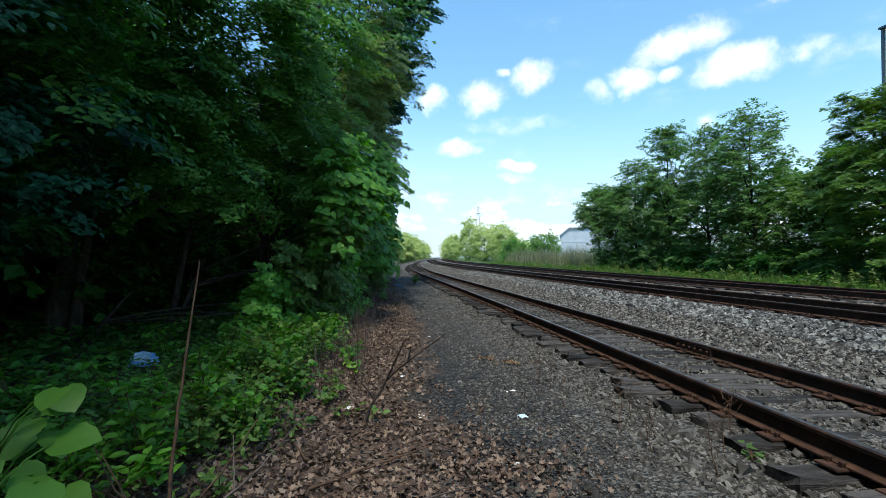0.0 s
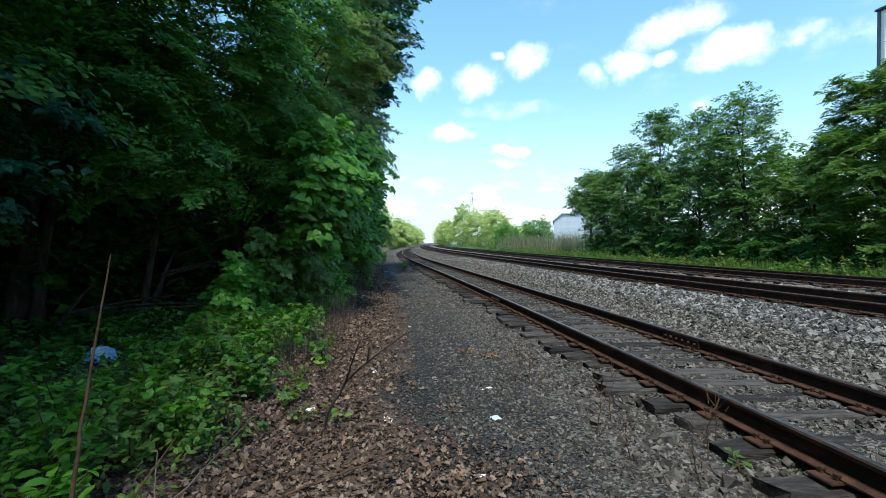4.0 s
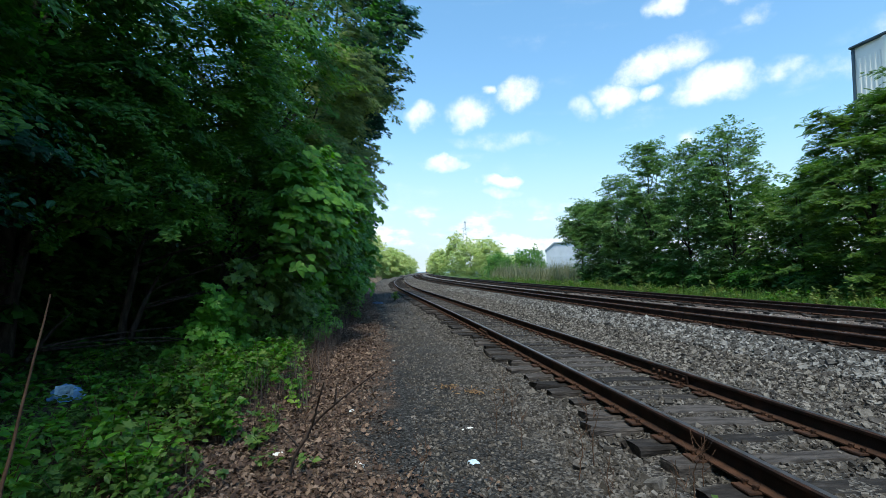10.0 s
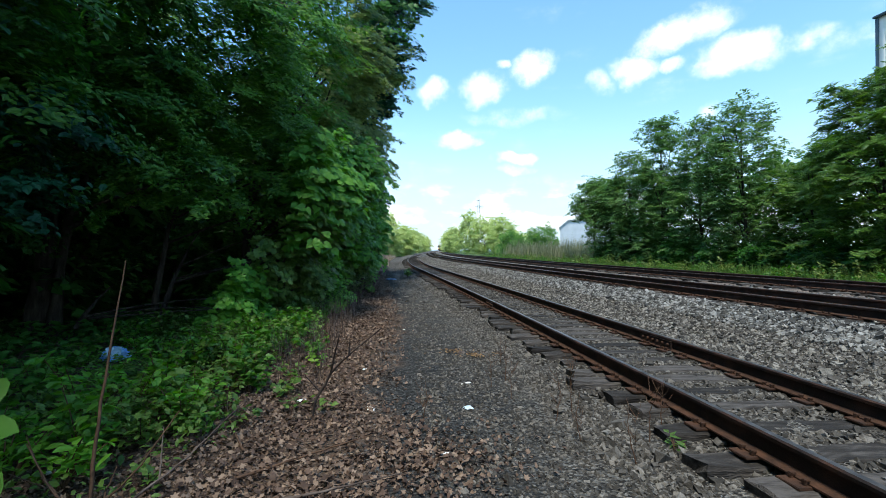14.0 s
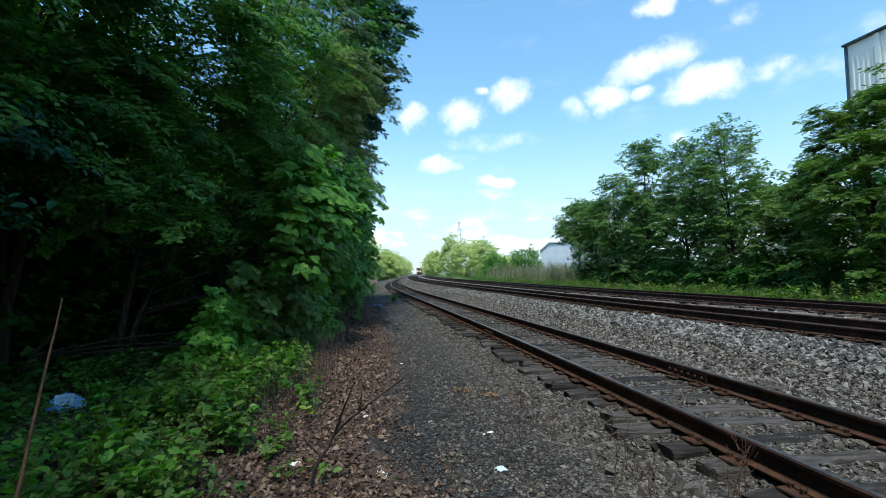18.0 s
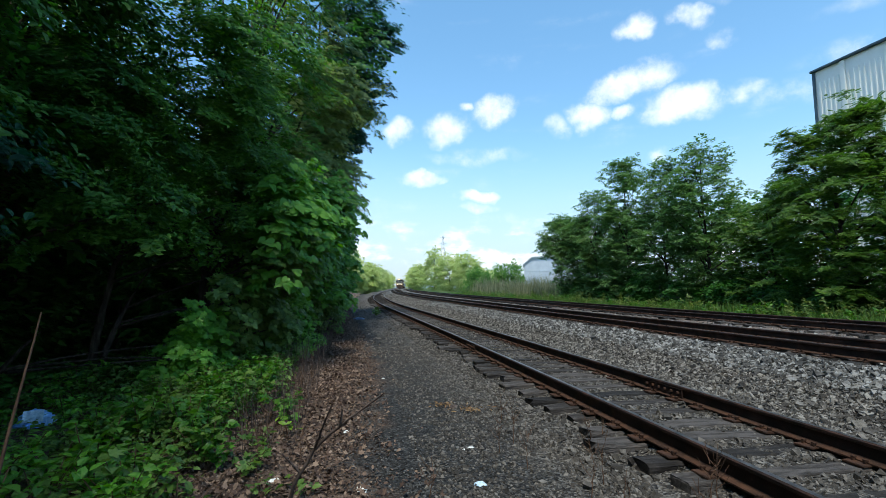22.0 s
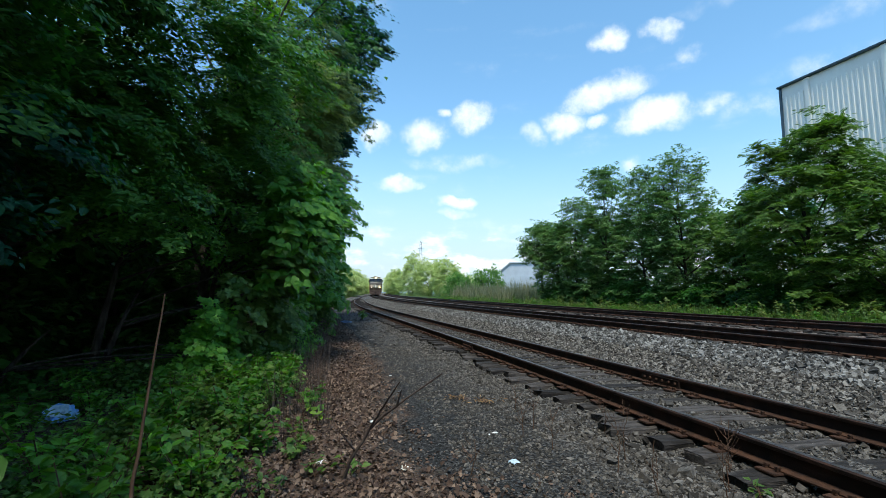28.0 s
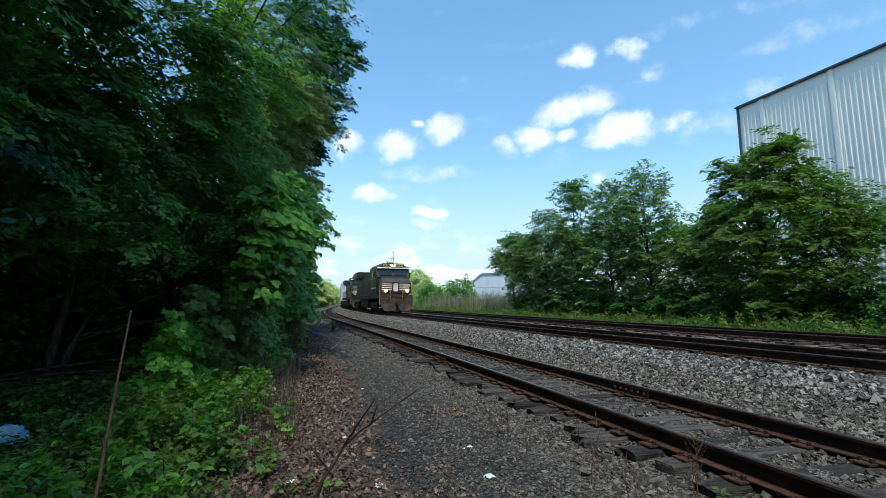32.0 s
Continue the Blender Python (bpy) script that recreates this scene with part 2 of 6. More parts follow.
M = dict(
    rail_side=material("rail_rust", [(0.010, 0.0055, 0.004), (0.024, 0.0115, 0.0075), (0.058, 0.025, 0.015)], scale=5, fine=90, rough=0.75, bump=0.3),
    rail_head=material("rail_head_steel", [(0.05, 0.04, 0.035), (0.15, 0.125, 0.11)], scale=8, fine=60, rough=0.42, metal=0.7, bump=0.08),
    tie=material("weathered_timber", [(0.012, 0.010, 0.009), (0.032, 0.027, 0.024), (0.085, 0.074, 0.068)], scale=7, fine=40, rough=0.95, bump=0.8, obj_random=0.35, stretch=(0.4, 2, 2)),
    plate=material("rusty_plate", [(0.028, 0.014, 0.009), (0.08, 0.036, 0.02)], scale=9, fine=80, rough=0.9, bump=0.3),
    bark=material("bark", [(0.018, 0.015, 0.012), (0.05, 0.042, 0.034), (0.09, 0.078, 0.065)], scale=5, fine=30, rough=0.95, bump=0.8, stretch=(3, 3, 0.6)),
    stem=material("dry_stem", [(0.05, 0.027, 0.016), (0.12, 0.066, 0.04)], scale=9, fine=60, rough=0.9, bump=0.3),
    stone=material("ballast_stone", [(0.036, 0.034, 0.032), (0.105, 0.099, 0.092), (0.29, 0.28, 0.265)], scale=9, fine=80, rough=0.9, bump=0.4, island=1.0, spread=(0.05, 0.95)),
    shoulder=material("brown_grey_stone", [(0.03, 0.027, 0.024), (0.085, 0.075, 0.066), (0.24, 0.22, 0.195)], scale=12, fine=80, rough=0.9, bump=0.4, island=1.0, spread=(0.08, 0.95)),
    pebble=material("dark_gravel", [(0.028, 0.0245, 0.021), (0.066, 0.058, 0.05), (0.19, 0.17, 0.15)], scale=20, fine=90, rough=0.9, bump=0.4, island=0.8, spread=(0.1, 0.95)),
    cinder=material("black_cinders", [(0.018, 0.0175, 0.018), (0.044, 0.043, 0.043), (0.15, 0.146, 0.142)], scale=20, fine=90, rough=0.9, bump=0.4, island=0.8, spread=(0.15, 1.0)),
    litter=material("dead_leaves", [(0.036, 0.022, 0.017), (0.108, 0.068, 0.05), (0.25, 0.176, 0.13)], scale=6, fine=30, rough=0.85, bump=0.1, island=0.8, spread=(0.1, 0.9), translucent=0.1),
    orange=material("orange_dry_needles", [(0.16, 0.09, 0.045), (0.34, 0.22, 0.11)], scale=20, fine=80, rough=0.85, island=0.7),
    green_dark=leaf_mat("leaf_deep_green", (0.02, 0.074, 0.015), (0.07, 0.195, 0.035)),
    # blue-green leaf, its tone lowered to carry the shade of the near wood
    green_blue=leaf_mat("leaf_blue_green_shaded", (0.007, 0.044, 0.022), (0.026, 0.108, 0.05)),
    green_mid=leaf_mat("leaf_mid_green", (0.036, 0.122, 0.016), (0.12, 0.26, 0.04)),
    green_soft=leaf_mat("leaf_soft_green", (0.06, 0.135, 0.04), (0.185, 0.305, 0.1)),
    green_olive=leaf_mat("leaf_olive_green", (0.085, 0.145, 0.036), (0.27, 0.325, 0.1)),
    green_bright=leaf_mat("leaf_bright_green", (0.06, 0.19, 0.02), (0.17, 0.37, 0.05)),
    catalpa=leaf_mat("leaf_catalpa", (0.055, 0.175, 0.02), (0.16, 0.345, 0.05)),
    green_yellow=leaf_mat("leaf_yellow_green", (0.08, 0.18, 0.018), (0.23, 0.36, 0.05), tl=0.45),
    # far leaves: full sunlight is put into this very pale base colour
    green_far=leaf_mat("leaf_far_painted_sun", (0.2, 0.29, 0.06), (0.56, 0.62, 0.27)),
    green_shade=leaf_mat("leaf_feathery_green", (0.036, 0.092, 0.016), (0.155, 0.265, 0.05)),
    weed=leaf_mat("weed_green", (0.05, 0.112, 0.024), (0.155, 0.25, 0.058)),
    reed=leaf_mat("reed_tan_green", (0.085, 0.115, 0.05), (0.34, 0.31, 0.19)),
    blossom=material("white_blossom", [(0.6, 0.58, 0.6), (0.8, 0.78, 0.8)], bump=0),
    # pale cladding, whitened and warmed to stand in for sun on the wall
    cladding=material("pale_steel_cladding_sun_tint", [(0.81, 0.79, 0.73), (0.89, 0.87, 0.81)], scale=0.5, fine=3, rough=0.5, bump=0.05, stretch=(1, 1, 0.15)),
    roof_trim=material("dark_blue_trim", [(0.05, 0.09, 0.12), (0.08, 0.12, 0.15)], scale=2, rough=0.5, bump=0.05),
    white_wall=material("white_warehouse_wall", [(0.42, 0.46, 0.52), (0.52, 0.56, 0.62)], scale=0.4, fine=3, rough=0.6, bump=0.05),
    roof_blue=material("blue_grey_roof", [(0.42, 0.47, 0.52), (0.5, 0.55, 0.6)], scale=0.4, fine=3, rough=0.5, bump=0.05),
    pylon_steel=material("galvanised_steel", [(0.4, 0.43, 0.46), (0.5, 0.53, 0.56)], scale=2, rough=0.5, metal=0.6, bump=0),
    loco_black=material("black_loco_paint", [(0.007, 0.0065, 0.006), (0.03, 0.025, 0.019)], scale=1.2, fine=9, rough=0.45, bump=0.05, spec=0.45),
    loco_side=material("weathered_hood_paint", [(0.022, 0.018, 0.013), (0.08, 0.064, 0.044)], scale=1.5, fine=9, rough=0.6, bump=0.05),
    loco_white=material("white_stripe_paint", [(0.5, 0.48, 0.44), (0.72, 0.70, 0.66)], scale=2, fine=15, rough=0.5, bump=0.05),
    loco_dirt=material("grimy_underframe", [(0.022, 0.015, 0.012), (0.075, 0.05, 0.04)], scale=2, fine=12, rough=0.9, bump=0.3),
    loco_yellow=material("faded_yellow_rail", [(0.26, 0.20, 0.07), (0.38, 0.30, 0.12)], scale=4, rough=0.6, bump=0.05),
    glass=material("dark_cab_glass", [(0.006, 0.009, 0.011), (0.014, 0.018, 0.02)], scale=1, rough=0.12, bump=0, spec=0.7),
    lamp_glow=material("headlight_glow", [(0.6, 0.5, 0.3), (0.6, 0.5, 0.3)], bump=0, emit=((1.0, 0.55, 0.2), 9.0)),
    numberboard=material("number_board", [(0.5, 0.42, 0.2), (0.6, 0.5, 0.25)], bump=0),
    car_white=material("dusty_white_car_side", [(0.42, 0.45, 0.50), (0.58, 0.60, 0.64)], scale=0.8, fine=6, rough=0.6, bump=0.05),
    car_blue=material("faded_blue_container", [(0.16, 0.22, 0.34), (0.24, 0.30, 0.42)], scale=0.8, fine=6, rough=0.6, bump=0.05),
    blue_bag=material("blue_plastic_bag", [(0.1, 0.33, 0.8), (0.42, 0.66, 0.9)], scale=8, fine=30, rough=0.35, bump=0.3, spec=0.5),
    blue_cloth=material("dark_blue_cloth", [(0.05, 0.08, 0.15), (0.14, 0.2, 0.31)], scale=8, fine=60, rough=0.9, bump=0.3),
    paper=material("white_paper_litter", [(0.6, 0.6, 0.58), (0.8, 0.8, 0.78)], scale=30, rough=0.7, bump=0.1),
    clear_plastic=material("pale_blue_plastic", [(0.4, 0.55, 0.68), (0.62, 0.72, 0.8)], scale=30, rough=0.3, bump=0.2, spec=0.5),
)


# ---- plan of the line ----
# The three tracks bend together: sideways shift of the line at y metres along it.
BEND_Y = (-400, -20, 0, 10, 20, 30, 40, 58, 76, 94, 112, 166, 202, 274, 382, 616, 2500)
BEND_X = (0, 0, 0, -0.15, -0.65, -1.3, -1.9, -2.5, -2.6, -2.0, -1.3, 2.2, 5.3, 12, 22.5, 46, 250)


def _table():
    ys = np.arange(-400.0, 2501.0, 1.0)
    xs = np.interp(ys, BEND_Y, BEND_X)
    k = np.hanning(25)
    k /= k.sum()
    pad = np.concatenate([np.full(12, xs[0]), xs, xs[-1] + (xs[-1] - xs[-2]) * np.arange(1, 13)])
    return ys, np.convolve(pad, k, "valid")


_YS, _XS = _table()


def bend(y):
    return np.interp(y, _YS, _XS)


def rise(y):
    """The line climbs gently ahead."""
    y = np.asarray(y, float)
    return np.where(y < 420, 0.0625 * np.log1p(np.exp(np.clip((y - 12) / 5, -50, 90))), 5.1)


def siding(y):
    """How far the near track has drawn over to the main line."""
    u = np.clip((np.asarray(y, float) - 38) / 130, 0, 1)
    return 4.73 * u * u * (3 - 2 * u)


CROSS_S = (-400, -40, -9, -4.5, -2.2, -1.0, 1.2, 1.9, 2.45, 2.75, 4.5, 5.1, 6.55, 9.75, 10.6, 11.0, 13.6, 14.6, 16.5, 40, 400)
CROSS_Z = (0.3, 0.2, -0.10, -0.10, -0.03, 0.0, 0.01, 0.03, 0.05, 0.112, 0.112, 0.14, 0.55, 0.55, 0.52, 0.62, 0.62, 0.42, 0.38, 0.3, 0.3)


def ground_z(x, y):
    s = np.asarray(x, float) - bend(y)
    near = np.interp(s, CROSS_S, CROSS_Z)
    lift = np.clip((siding(y) - 0.3) / 3.5, 0, 1)
    up = np.where((s > 1.5) & (s < 7), 0.55 * np.clip((s - 1.2) / 1.2, 0, 1), near)
    z = near * (1 - lift) + np.maximum(near, up) * lift
    return z + rise(y)


T1, T2, T3 = 3.42, 8.15, 12.35
HEAD1, HEAD2, HEAD3 = 0.33, 0.78, 0.87


# ---- mesh helpers ----
def npmesh(name, V, F, mat, parent=None, label="", smooth=False):
    """One mesh object from arrays: V (n,3), F a list of (m,k) index arrays."""
    V = np.asarray(V, np.float32)
    F = [np.asarray(f, np.int32) for f in (F if isinstance(F, list) else [F]) if len(f)]
    me = bpy.data.meshes.new(name)
    me.vertices.add(len(V))
    me.vertices.foreach_set("co", V.ravel())
    n = sum(f.size for f in F)
    me.loops.add(n)
    me.loops.foreach_set("vertex_index", np.concatenate([f.ravel() for f in F]))
    sizes = np.concatenate([np.full(len(f), f.shape[1], np.int32) for f in F])
    me.polygons.add(len(sizes))
    me.polygons.foreach_set("loop_start", np.concatenate([[0], np.cumsum(sizes)[:-1]]).astype(np.int32))
    me.update(calc_edges=True)
    me.validate()
    me.polygons.foreach_set("use_smooth", np.full(len(me.polygons), smooth, bool))
    me.materials.append(mat)
    ob = new(name, me)
    ob.parent = parent
    if label:
        tagged(ob, label)
    return ob


def part(name, bm, mat, parent=None, label="", smooth=False):
    me = bpy.data.meshes.new(name)
    bmesh.ops.recalc_face_normals(bm, faces=bm.faces)
    if smooth:
        for f in bm.faces:
            f.smooth = True
    bm.to_mesh(me)
    bm.free()
    me.materials.append(mat)
    ob = new(name, me)
    ob.parent = parent
    if label:
        tagged(ob, label)
    return ob


def box(bm, x0, x1, y0, y1, z0, z1, bevel=0.0, m=None):
    r = bmesh.ops.create_cube(bm, size=1)
    for v in r["verts"]:
        v.co = Vector((x0 + (v.co.x + 0.5) * (x1 - x0), y0 + (v.co.y + 0.5) * (y1 - y0), z0 + (v.co.z + 0.5) * (z1 - z0)))
        if m:
            v.co = m @ v.co
    if bevel:
        es = {e for v in r["verts"] for e in v.link_edges}
        bmesh.ops.bevel(bm, geom=list(es), offset=bevel, segments=2, affect="EDGES")


def cyl(bm, p, q, r0, r1=None, n=10):
    p, q = Vector(p), Vector(q)
    d = q - p
    m = Matrix.Translation((p + q) / 2) @ d.to_track_quat("Z", "Y").to_matrix().to_4x4()
    bmesh.ops.create_cone(bm, cap_ends=True, segments=n, radius1=r0, radius2=r0 if r1 is None else r1, depth=d.length, matrix=m)


def tube(points, radii, n=7):
    """Vertices and quads of a tapered tube along points."""
    P = np.asarray(points, float)
    T = np.gradient(P, axis=0)
    T /= np.linalg.norm(T, axis=1, keepdims=True) + 1e-9
    ref = np.where(np.abs(T[:, 2:3]) > 0.9, np.array([[1.0, 0, 0]]), np.array([[0, 0, 1.0]]))
    A = np.cross(T, ref)
    A /= np.linalg.norm(A, axis=1, keepdims=True) + 1e-9
    B = np.cross(T, A)
    th = np.linspace(0, 2 * np.pi, n, endpoint=False)
    R = np.asarray(radii, float)[:, None, None]
    V = P[:, None] + R * (np.cos(th)[None, :, None] * A[:, None] + np.sin(th)[None, :, None] * B[:, None])
    k = len(P)
    i = np.arange(k - 1)[:, None] * n + np.arange(n)[None]
    j = np.arange(k - 1)[:, None] * n + (np.arange(n)[None] + 1) % n
    F = np.stack([i, j, j + n, i + n], -1).reshape(-1, 4)
    return V.reshape(-1, 3), F


def join_tubes(list_):
    Vs, Fs, o = [], [], 0
    for V, F in list_:
        Vs.append(V)
        Fs.append(F + o)
        o += len(V)
    return np.concatenate(Vs), np.concatenate(Fs)


# leaf outlines: x across, y along the midrib, z out of the leaf
def _fan(pts):
    V = np.array([(0, 0.45, 0.03)] + pts, float)
    n = len(pts)
    return V, np.array([(0, 1 + i, 1 + (i + 1) % n) for i in range(n)])


LEAF_OVAL = _fan([(0, 0, 0), (0.26, 0.3, 0.07), (0.22, 0.7, 0.05), (0, 1, -0.08), (-0.22, 0.7, 0.05), (-0.26, 0.3, 0.07)])
LEAF_SMALL = (np.array([(0, 0, 0), (0.27, 0.45, 0.06), (0, 1, -0.06), (-0.27, 0.45, 0.06)], float), np.array([(0, 1, 2), (0, 2, 3)]))
LEAF_HEART = _fan([(0, 0.1, 0), (0.2, -0.02, 0.03), (0.42, 0.2, 0.08), (0.36, 0.52, 0.06), (0.15, 0.82, -0.02), (0, 1.05, -0.14),
                   (-0.15, 0.82, -0.02), (-0.36, 0.52, 0.06), (-0.42, 0.2, 0.08), (-0.2, -0.02, 0.03)])
LEAF_LOBED = _fan([(0, 0, 0), (0.18, 0.12, 0.02), (0.5, 0.2, 0.06), (0.28, 0.42, 0.04), (0.42, 0.72, 0.03), (0.14, 0.66, 0.02), (0, 1, -0.08),
                   (-0.14, 0.66, 0.02), (-0.42, 0.72, 0.03), (-0.28, 0.42, 0.04), (-0.5, 0.2, 0.06), (-0.18, 0.12, 0.02)])


LEAF_ROUND = _fan([(0, 0.1, 0), (0.24, 0.0, 0.03), (0.45, 0.22, 0.07), (0.48, 0.5, 0.07), (0.3, 0.8, 0.0), (0, 1.0, -0.12),
                   (-0.3, 0.8, 0.0), (-0.48, 0.5, 0.07), (-0.45, 0.22, 0.07), (-0.24, 0.0, 0.03)])


def _frond(pairs=7):
    V, F = [], []
    for i in range(pairs):
        y = 0.12 + 0.86 * i / pairs
        k = 0.30 * (1 - 0.45 * (i / pairs - 0.4) ** 2 * 4)
        for sgn in (-1, 1):
            o = len(V)
            a = np.array((0, y, -0.14 * y * y))
            b = a + np.array((sgn * k, 0.13, -0.09))
            m1, m2 = a * 0.55 + b * 0.45 + np.array((0, 0.085, 0.012)), a * 0.55 + b * 0.45 - np.array((0, 0.075, 0.0))
            V += [a, m1, b, m2]
            F += [(o, o + 1, o + 2), (o, o + 2, o + 3)]
    return np.array(V), np.array(F)


LEAF_FROND = _frond()


def leaves(rng, P, size, template, tilt=0.9, heading=None, droop=0.35, vary=0.35, face=(0, 0, 0), normals=None):
    """Leaves at the points P: flat sides mostly up, tips turned at random (or to heading) and hanging."""
    n = len(P)
    T, F = template
    th = rng.uniform(0, 2 * np.pi, n) if heading is None else heading + rng.normal(0, 0.7, n)
    up = np.stack([rng.normal(0, tilt, n), rng.normal(0, tilt, n), np.ones(n) if normals is None else np.zeros(n)], -1) + np.asarray(face, float)
    if normals is not None:
        up = up + normals
    up /= np.linalg.norm(up, axis=1, keepdims=True)
    fwd = np.stack([np.cos(th), np.sin(th), -np.abs(rng.normal(droop, 0.3, n))], -1)
    fwd -= (fwd * up).sum(1, keepdims=True) * up
    fwd /= np.linalg.norm(fwd, axis=1, keepdims=True) + 1e-9
    side = np.cross(fwd, up)
    s = size * rng.uniform(1 - vary, 1 + vary, n)[:, None, None]
    V = P[:, None] + s * (T[None, :, 0:1] * side[:, None] + T[None, :, 1:2] * fwd[:, None] + T[None, :, 2:3] * up[:, None])
    k = len(T)
    FF = (F[None] + (np.arange(n) * k)[:, None, None]).reshape(-1, F.shape[1])
    return V.reshape(-1, 3), FF


def clump_points(rng, centres, radii, n, slope=(-0.15, 0.55), sprays=6):
    """n leaf places on flat sprays that reach out of each clump and hang at their tips, and the sprays' normals."""
    centres, radii = np.asarray(centres, float), np.asarray(radii, float)
    w, shape = radii ** 2, (len(centres), sprays)
    i = rng.choice(len(centres), n, p=w / w.sum())
    k = rng.integers(0, sprays, n)
    th, dip = rng.uniform(0, 2 * np.pi, shape), rng.uniform(*slope, shape)
    along = np.stack([np.cos(th), np.sin(th), -dip], -1)
    along /= np.linalg.norm(along, axis=-1, keepdims=True)
    side = np.stack([-np.sin(th), np.cos(th), rng.normal(0, 0.2, shape)], -1)
    up = np.cross(along, side)
    root = rng.normal(0, 1, (*shape, 3)) * np.array([0.25, 0.25, 0.5]) * radii[:, None, None]
    u = rng.uniform(0, 1, n) ** 0.65
    v = rng.normal(0, 0.3, n) * (1.1 - 0.75 * u)
    r = radii[i] * rng.uniform(0.8, 1.45, shape)[i, k]
    p = centres[i] + root[i, k] + along[i, k] * (u * r)[:, None] + side[i, k] * (v * r)[:, None]
    p[:, 2] -= 0.28 * r * u * u
    lean = up[i, k] + along[i, k] * (0.5 * u)[:, None]
    return p + rng.normal(0, 1, (n, 3)) * (0.045 * radii[i])[:, None], lean


def tree(rng, base, height, trunk_r, clumps, radii, n_leaf, leaf_size, template, mat, label, name="tree", lean=(0, 0), limbs=8, tilt=0.9, trunk_mat=None, category="tree", group="", face=(0, 0, 0), slope=(-0.15, 0.55), sprays=6):
    """Trunk, limbs that reach for the clumps, and a crown of single leaves in clumps with gaps between."""
    bx, by = base
    bz = float(ground_z(bx, by)) - 0.05
    top = new(name)
    top.location = (bx, by, bz)
    tagged(top, label, category, group)
    k = 9
    t = np.linspace(0, 1, k)
    sway = np.cumsum(rng.normal(0, 0.05 * height / 10, (k, 2)), 0)
    P = np.stack([lean[0] * t ** 1.5 + sway[:, 0] - sway[0, 0], lean[1] * t ** 1.5 + sway[:, 1] - sway[0, 1], t * height * 0.86], -1)
    R = trunk_r * (1 - 0.85 * t)
    R[0] *= 1.35
    V, F = tube(P, R, 9)
    tm = trunk_mat or M["bark"]
    npmesh("trunk", V, F, tm, top, smooth=True)
    C = np.asarray(clumps, float) - np.array([bx, by, bz])
    order = np.argsort(-np.asarray(radii))[:limbs]
    for q in order:
        c = C[q]
        h = np.clip(c[2] * 0.62 / (height * 0.86), 0.12, 0.95)
        s = np.array([np.interp(h, t, P[:, j]) for j in range(3)])
        mid = (s + c) / 2 + np.array([0, 0, 0.06 * np.linalg.norm(c - s)]) + rng.normal(0, 0.12, 3)
        u = np.linspace(0, 1, 6)[:, None]
        B = (1 - u) ** 2 * s + 2 * u * (1 - u) * mid + u * u * c
        r0 = max(0.02, trunk_r * (1 - 0.85 * h) * 0.6)
        lv, lf = tube(B, np.linspace(r0, 0.012, 6), 6)
        npmesh("limb", lv, lf, tm, top, smooth=True)
    pts, lie = clump_points(rng, C, radii, n_leaf, slope, sprays)
    pts[:, 2] = np.maximum(pts[:, 2], 0.05)
    V, F = leaves(rng, pts, leaf_size, template, tilt=tilt * 0.42, face=face, normals=lie)
    npmesh("crown", V, F, mat, top)
    return top


def ellipsoid_clumps(rng, centre, size, n, r=(0.5, 1.1)):
    """Clump centres on and in an uneven ellipsoid."""
    d = rng.normal(0, 1, (n, 3))
    d /= np.linalg.norm(d, axis=1, keepdims=True)
    k = rng.uniform(0.45, 1, n)[:, None] ** 0.6
    return np.asarray(centre) + d * k * np.asarray(size), rng.uniform(*r, n)


